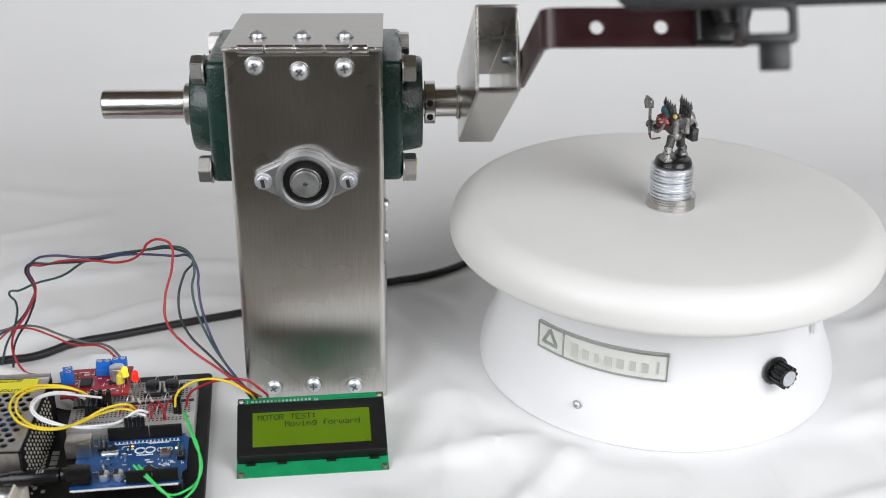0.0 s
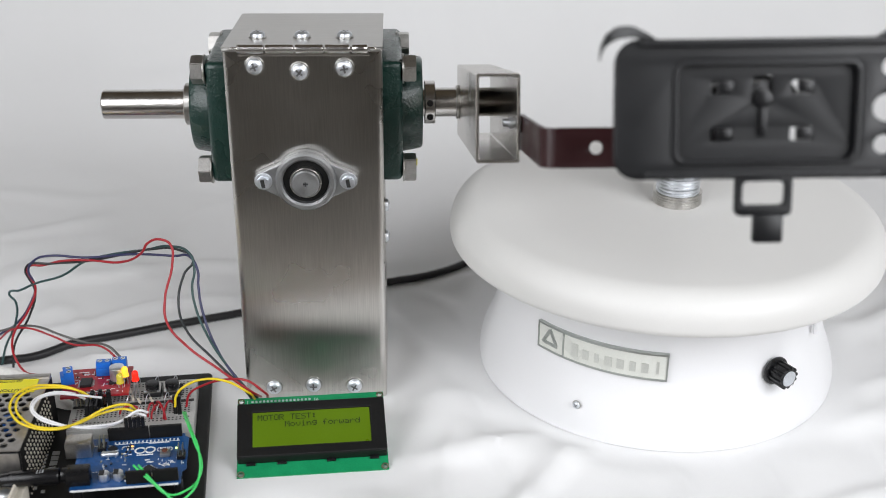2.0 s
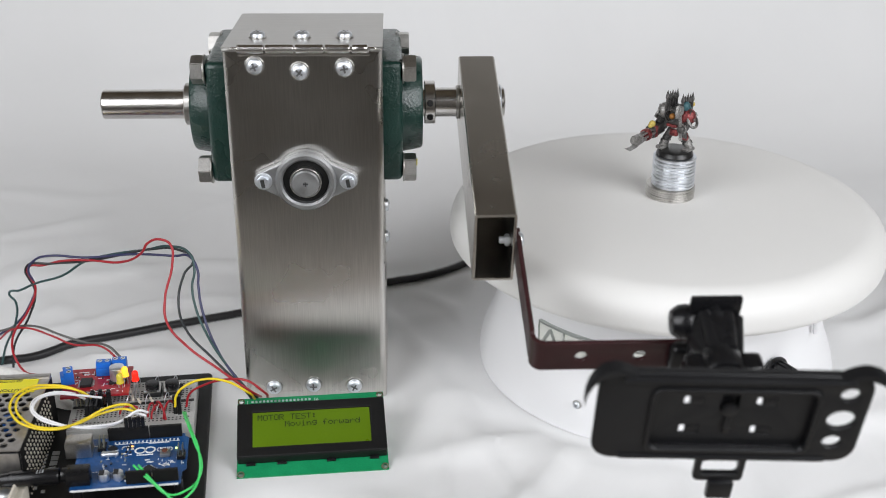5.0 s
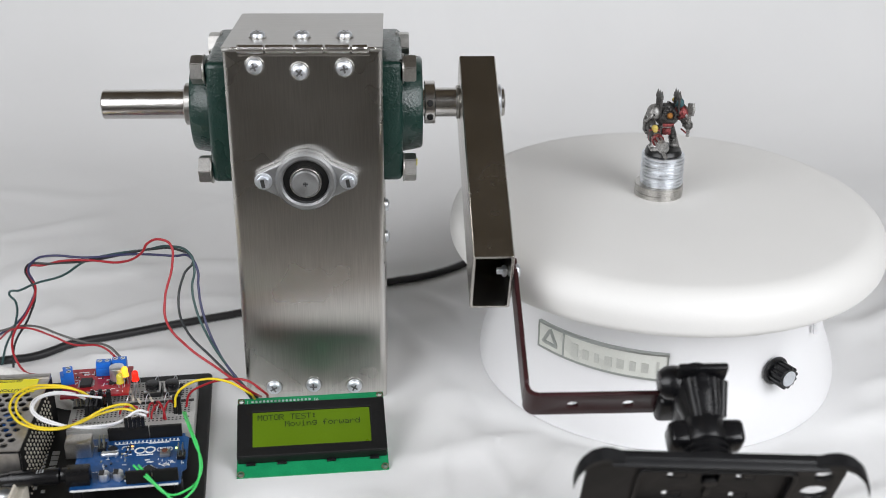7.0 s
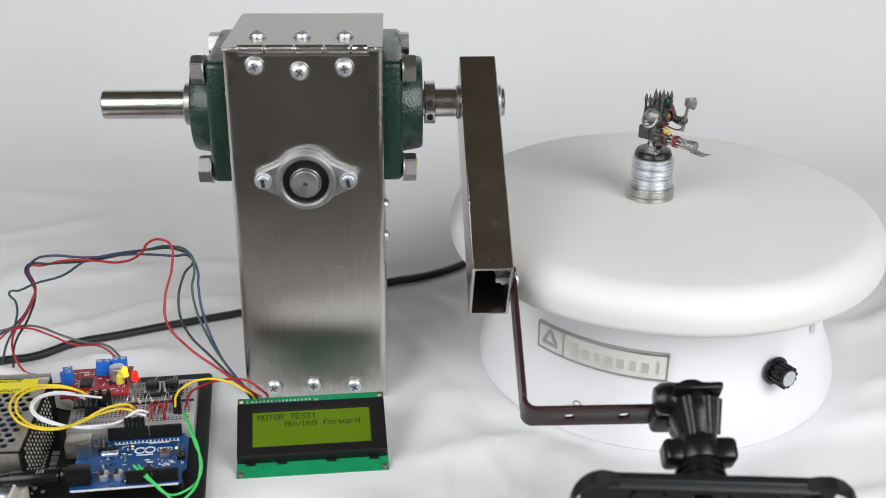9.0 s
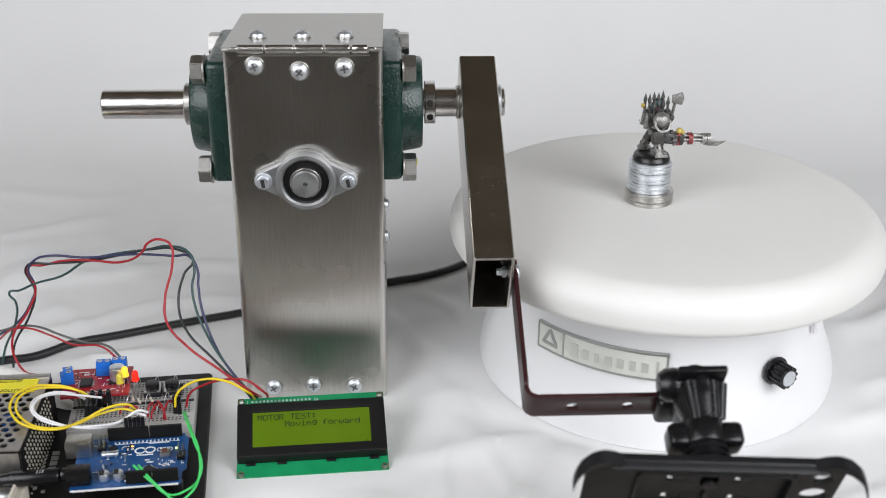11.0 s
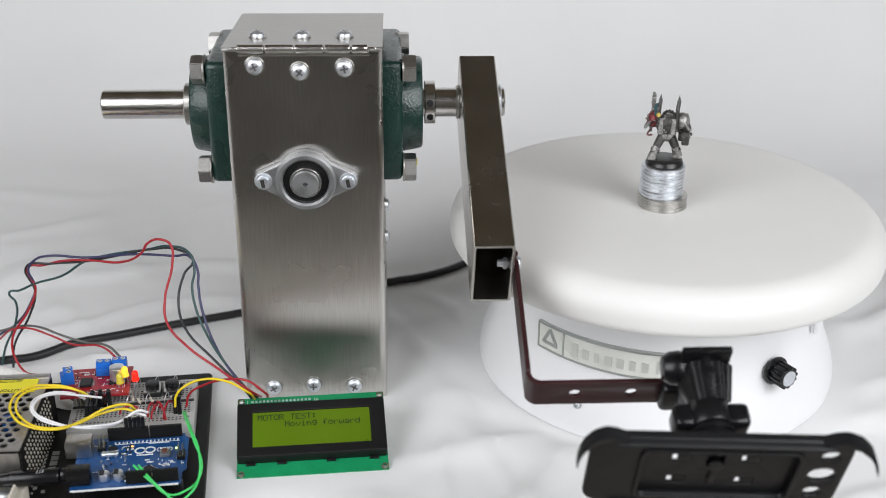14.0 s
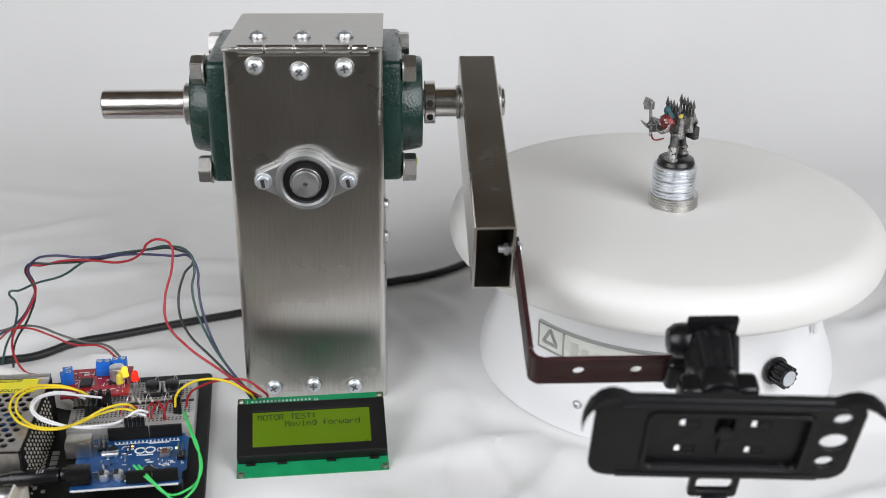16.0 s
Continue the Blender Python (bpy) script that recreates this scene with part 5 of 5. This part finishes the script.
# ---- wires and cables ----
WIRES = {
    "red": [(-0.2827, 0.7200, 0.0158), (-0.3126, 0.7500, 0.0107), (-0.3139, 0.7520, 0.0286), (-0.3002, 0.7550, 0.0505), (-0.2927, 0.7560, 0.0685), (-0.2961, 0.7570, 0.0843), (-0.2853, 0.7560, 0.0867), (-0.2693, 0.7520, 0.0923), (-0.2469, 0.7450, 0.0964), (-0.2223, 0.7350, 0.1002), (-0.2050, 0.7250, 0.1121), (-0.1988, 0.7220, 0.1212), (-0.1888, 0.7180, 0.1256), (-0.1820, 0.7150, 0.1229), (-0.1807, 0.7100, 0.1124), (-0.1856, 0.7000, 0.0899), (-0.1839, 0.6920, 0.0771), (-0.1698, 0.6820, 0.0648), (-0.1482, 0.6720, 0.0536), (-0.1270, 0.6630, 0.0428), (-0.1224, 0.6813, 0.0260)],
    "darkgreen": [(-0.3280, 0.7600, 0.0020), (-0.3234, 0.7600, 0.0167), (-0.3127, 0.7600, 0.0383), (-0.3103, 0.7600, 0.0547), (-0.3141, 0.7600, 0.0621), (-0.3052, 0.7580, 0.0655), (-0.2926, 0.7560, 0.0721), (-0.2708, 0.7520, 0.0807), (-0.2520, 0.7480, 0.0940), (-0.2290, 0.7400, 0.1038), (-0.2032, 0.7330, 0.1108), (-0.1854, 0.7250, 0.1174), (-0.1707, 0.7180, 0.1157), (-0.1670, 0.7120, 0.1052), (-0.1684, 0.7080, 0.0966), (-0.1659, 0.7000, 0.0858), (-0.1577, 0.6900, 0.0698), (-0.1432, 0.6760, 0.0543), (-0.1259, 0.6791, 0.0260)],
    "blue": [(-0.3302, 0.7700, 0.0220), (-0.3140, 0.7650, 0.0346), (-0.2992, 0.7600, 0.0548), (-0.2932, 0.7570, 0.0703), (-0.2959, 0.7560, 0.0830), (-0.2896, 0.7550, 0.0916), (-0.2788, 0.7520, 0.0962), (-0.2510, 0.7460, 0.0981), (-0.2113, 0.7330, 0.1073), (-0.1819, 0.7240, 0.1106), (-0.1709, 0.7180, 0.1132), (-0.1647, 0.7120, 0.1052), (-0.1643, 0.7080, 0.0966), (-0.1608, 0.6980, 0.0826), (-0.1498, 0.6840, 0.0603), (-0.1353, 0.6700, 0.0462), (-0.1281, 0.6784, 0.0260)],
    "black": [(-0.3179, 0.7550, 0.0028), (-0.3142, 0.7550, 0.0221), (-0.3009, 0.7570, 0.0448), (-0.2934, 0.7560, 0.0662), (-0.2976, 0.7570, 0.0847), (-0.2784, 0.7540, 0.0891), (-0.2517, 0.7470, 0.0945), (-0.2246, 0.7380, 0.1039), (-0.1987, 0.7310, 0.1123), (-0.1796, 0.7240, 0.1153), (-0.1685, 0.7180, 0.1107), (-0.1740, 0.7120, 0.1030), (-0.1774, 0.7020, 0.0846), (-0.1707, 0.6900, 0.0719), (-0.1537, 0.6780, 0.0595), (-0.1333, 0.6680, 0.0440), (-0.1245, 0.6798, 0.0260)],
    "grey": [(-0.3276, 0.7650, 0.0278), (-0.3070, 0.7570, 0.0367), (-0.2919, 0.7500, 0.0398), (-0.2754, 0.7420, 0.0384), (-0.2555, 0.7350, 0.0361), (-0.2373, 0.7280, 0.0375), (-0.2266, 0.7200, 0.0331)],
}
THIN_RED = [(-0.3286, 0.7650, 0.0210), (-0.3157, 0.7570, 0.0333), (-0.3003, 0.7500, 0.0388), (-0.2816, 0.7420, 0.0374), (-0.2638, 0.7350, 0.0341), (-0.2414, 0.7280, 0.0366), (-0.2291, 0.7200, 0.0321)]
JUMPERS = (
    ("yellow", [(-0.1757, 0.6600, 0.0311), (-0.1741, 0.6600, 0.0399), (-0.1668, 0.6600, 0.0478), (-0.1535, 0.6600, 0.0526), (-0.1407, 0.6600, 0.0511), (-0.1283, 0.6600, 0.0438), (-0.1262, 0.6784, 0.0260)], 0.00082),
    ("red", [(-0.1708, 0.6700, 0.0247), (-0.1680, 0.6700, 0.0345), (-0.1576, 0.6680, 0.0429), (-0.1417, 0.6650, 0.0493), (-0.1260, 0.6600, 0.0512), (-0.1179, 0.6580, 0.0461), (-0.1177, 0.6807, 0.0260)], 0.0008),
    ("yellow", [(-0.1984, 0.6481, 0.0360), (-0.2015, 0.6420, 0.0442), (-0.2128, 0.6370, 0.0448), (-0.2251, 0.6281, 0.0420), (-0.2366, 0.6092, 0.0470), (-0.2536, 0.6090, 0.0490), (-0.2665, 0.6190, 0.0505), (-0.2715, 0.6327, 0.0520), (-0.2674, 0.6475, 0.0520), (-0.2554, 0.6598, 0.0470), (-0.2425, 0.6638, 0.0420), (-0.2355, 0.6685, 0.0330)], 0.00082),
    ("yellow", [(-0.1956, 0.6442, 0.0360), (-0.2040, 0.6430, 0.0401), (-0.2166, 0.6360, 0.0411), (-0.2293, 0.6187, 0.0440), (-0.2433, 0.6088, 0.0480), (-0.2597, 0.6170, 0.0490), (-0.2676, 0.6291, 0.0510), (-0.2668, 0.6451, 0.0505), (-0.2552, 0.6586, 0.0460), (-0.2391, 0.6643, 0.0400), (-0.2325, 0.6671, 0.0330)], 0.00082),
    ("white", [(-0.1898, 0.6456, 0.0360), (-0.1948, 0.6420, 0.0396), (-0.2046, 0.6360, 0.0357), (-0.2175, 0.6251, 0.0390), (-0.2387, 0.6156, 0.0460), (-0.2518, 0.6196, 0.0490), (-0.2584, 0.6300, 0.0505), (-0.2559, 0.6443, 0.0490), (-0.2442, 0.6574, 0.0430), (-0.2366, 0.6657, 0.0330)], 0.00082),
    ("white", [(-0.1903, 0.6416, 0.0360), (-0.1971, 0.6430, 0.0367), (-0.2084, 0.6360, 0.0335), (-0.2260, 0.6186, 0.0420), (-0.2427, 0.6178, 0.0470), (-0.2549, 0.6244, 0.0500), (-0.2568, 0.6332, 0.0510), (-0.2503, 0.6489, 0.0470), (-0.2376, 0.6588, 0.0400), (-0.2258, 0.6672, 0.0330)], 0.00082),
    ("green", [(-0.1695, 0.6550, 0.0300), (-0.1597, 0.6250, 0.0414), (-0.1525, 0.6100, 0.0369), (-0.1470, 0.6000, 0.0293), (-0.1485, 0.5920, 0.0225), (-0.1542, 0.5850, 0.0201), (-0.1639, 0.5820, 0.0189), (-0.1749, 0.5860, 0.0250), (-0.1880, 0.5962, 0.0300)], 0.00075),
    ("green", [(-0.1681, 0.6551, 0.0300), (-0.1571, 0.6220, 0.0392), (-0.1493, 0.6050, 0.0341), (-0.1476, 0.5920, 0.0246), (-0.1514, 0.5800, 0.0209), (-0.1575, 0.5760, 0.0193), (-0.1684, 0.5800, 0.0250), (-0.1849, 0.5963, 0.0300)], 0.00075),
)


def wires():
    for colour, pts in WIRES.items():
        shown = {"darkgreen": "dark green", "blue": "dark blue"}.get(colour, colour)
        solid("motor_wire", cord(pts, 0.00085), GLOW_WIRE[colour], "thin " + shown + " wire looping up behind the boards", "wire", "wires behind the boards")
    solid("motor_wire", cord(THIN_RED, 0.00075), GLOW_WIRE["red"], "thin red wire running to a blue terminal", "wire", "wires behind the boards")
    for colour, pts, r in JUMPERS:
        solid("jumper_wire", cord(pts, r), GLOW_WIRE[colour], colour + " jumper wire bowed between two boards", "wire", "jumper wires")
    cable = [(-0.3514, 0.7508, 0.0035), (-0.3304, 0.7625, 0.0035), (-0.3072, 0.7695, 0.0035), (-0.2832, 0.7895, 0.0035), (-0.2519, 0.8033, 0.0035), (-0.2157, 0.8193, 0.0035),
             (-0.1633, 0.8409, 0.0035), (-0.1043, 0.8665, 0.0035), (-0.0450, 0.8986, 0.0035), (-0.0115, 0.9122, 0.0035), (0.0230, 0.9396, 0.0035), (0.0600, 0.9842, 0.0035), (0.1500, 1.0300, 0.0035)]
    solid("power_cable", cord(cable, 0.0032), RUBBER, "thick black power cable lying on the cloth", "cable")
    solid("mains_lead", cord([(-0.340, 0.690, 0.020), (-0.315, 0.700, 0.030), (-0.290, 0.705, 0.022), (-0.268, 0.700, 0.008), (-0.255, 0.695, 0.004)], 0.0055), WHITE_PLASTIC, "thick white lead behind the power supply", "cable")


wires()


# ---- what moves ----
SWING = ((0.0, 0.505), (0.5, 0.458), (1.0, 0.401), (1.5, 0.335), (2.0, 0.260), (2.5, 0.174), (3.0, 0.080), (3.5, -0.006), (4.0, -0.096),
         (4.5, -0.178), (5.0, -0.250), (5.5, -0.309), (6.0, -0.358), (6.5, -0.399), (7.0, -0.436), (7.5, -0.466), (8.0, -0.485), (8.5, -0.494), (9.0, -0.498),
         (9.5, -0.497), (10.0, -0.490), (10.5, -0.472), (11.0, -0.444), (11.5, -0.414), (12.0, -0.393), (12.5, -0.386), (13.0, -0.386), (13.5, -0.386),
         (14.0, -0.386), (14.5, -0.375), (15.0, -0.356), (15.5, -0.330), (16.0, -0.301))


def motions():
    walk(ARM, [(t, AXIS @ Matrix.Rotation(-g, 4, "X")) for t, g in SWING])
    turn, start, orbit = 0.4056, -1.1665, 0.0106
    stack, doll, disc = [], [], []
    for k in range(33):
        t = 0.5 * k
        a = start + turn * t
        x, y = TX + orbit * math.cos(a), TY + orbit * math.sin(a)
        face = Matrix.Rotation(turn * (t - 6.3) - radians(13), 4, "Z")
        stack.append((t, T((x, y, DISC_Z)) @ face))
        doll.append((t, T((x, y, DISC_Z + STACK_Z)) @ face @ T((0.0008, 0, 0))))
        disc.append((t, T((0.0025, 0, 0)) @ face))
    walk(WASHERS, stack)
    walk(FIGURE, doll)
    walk(DISC, disc)


motions()
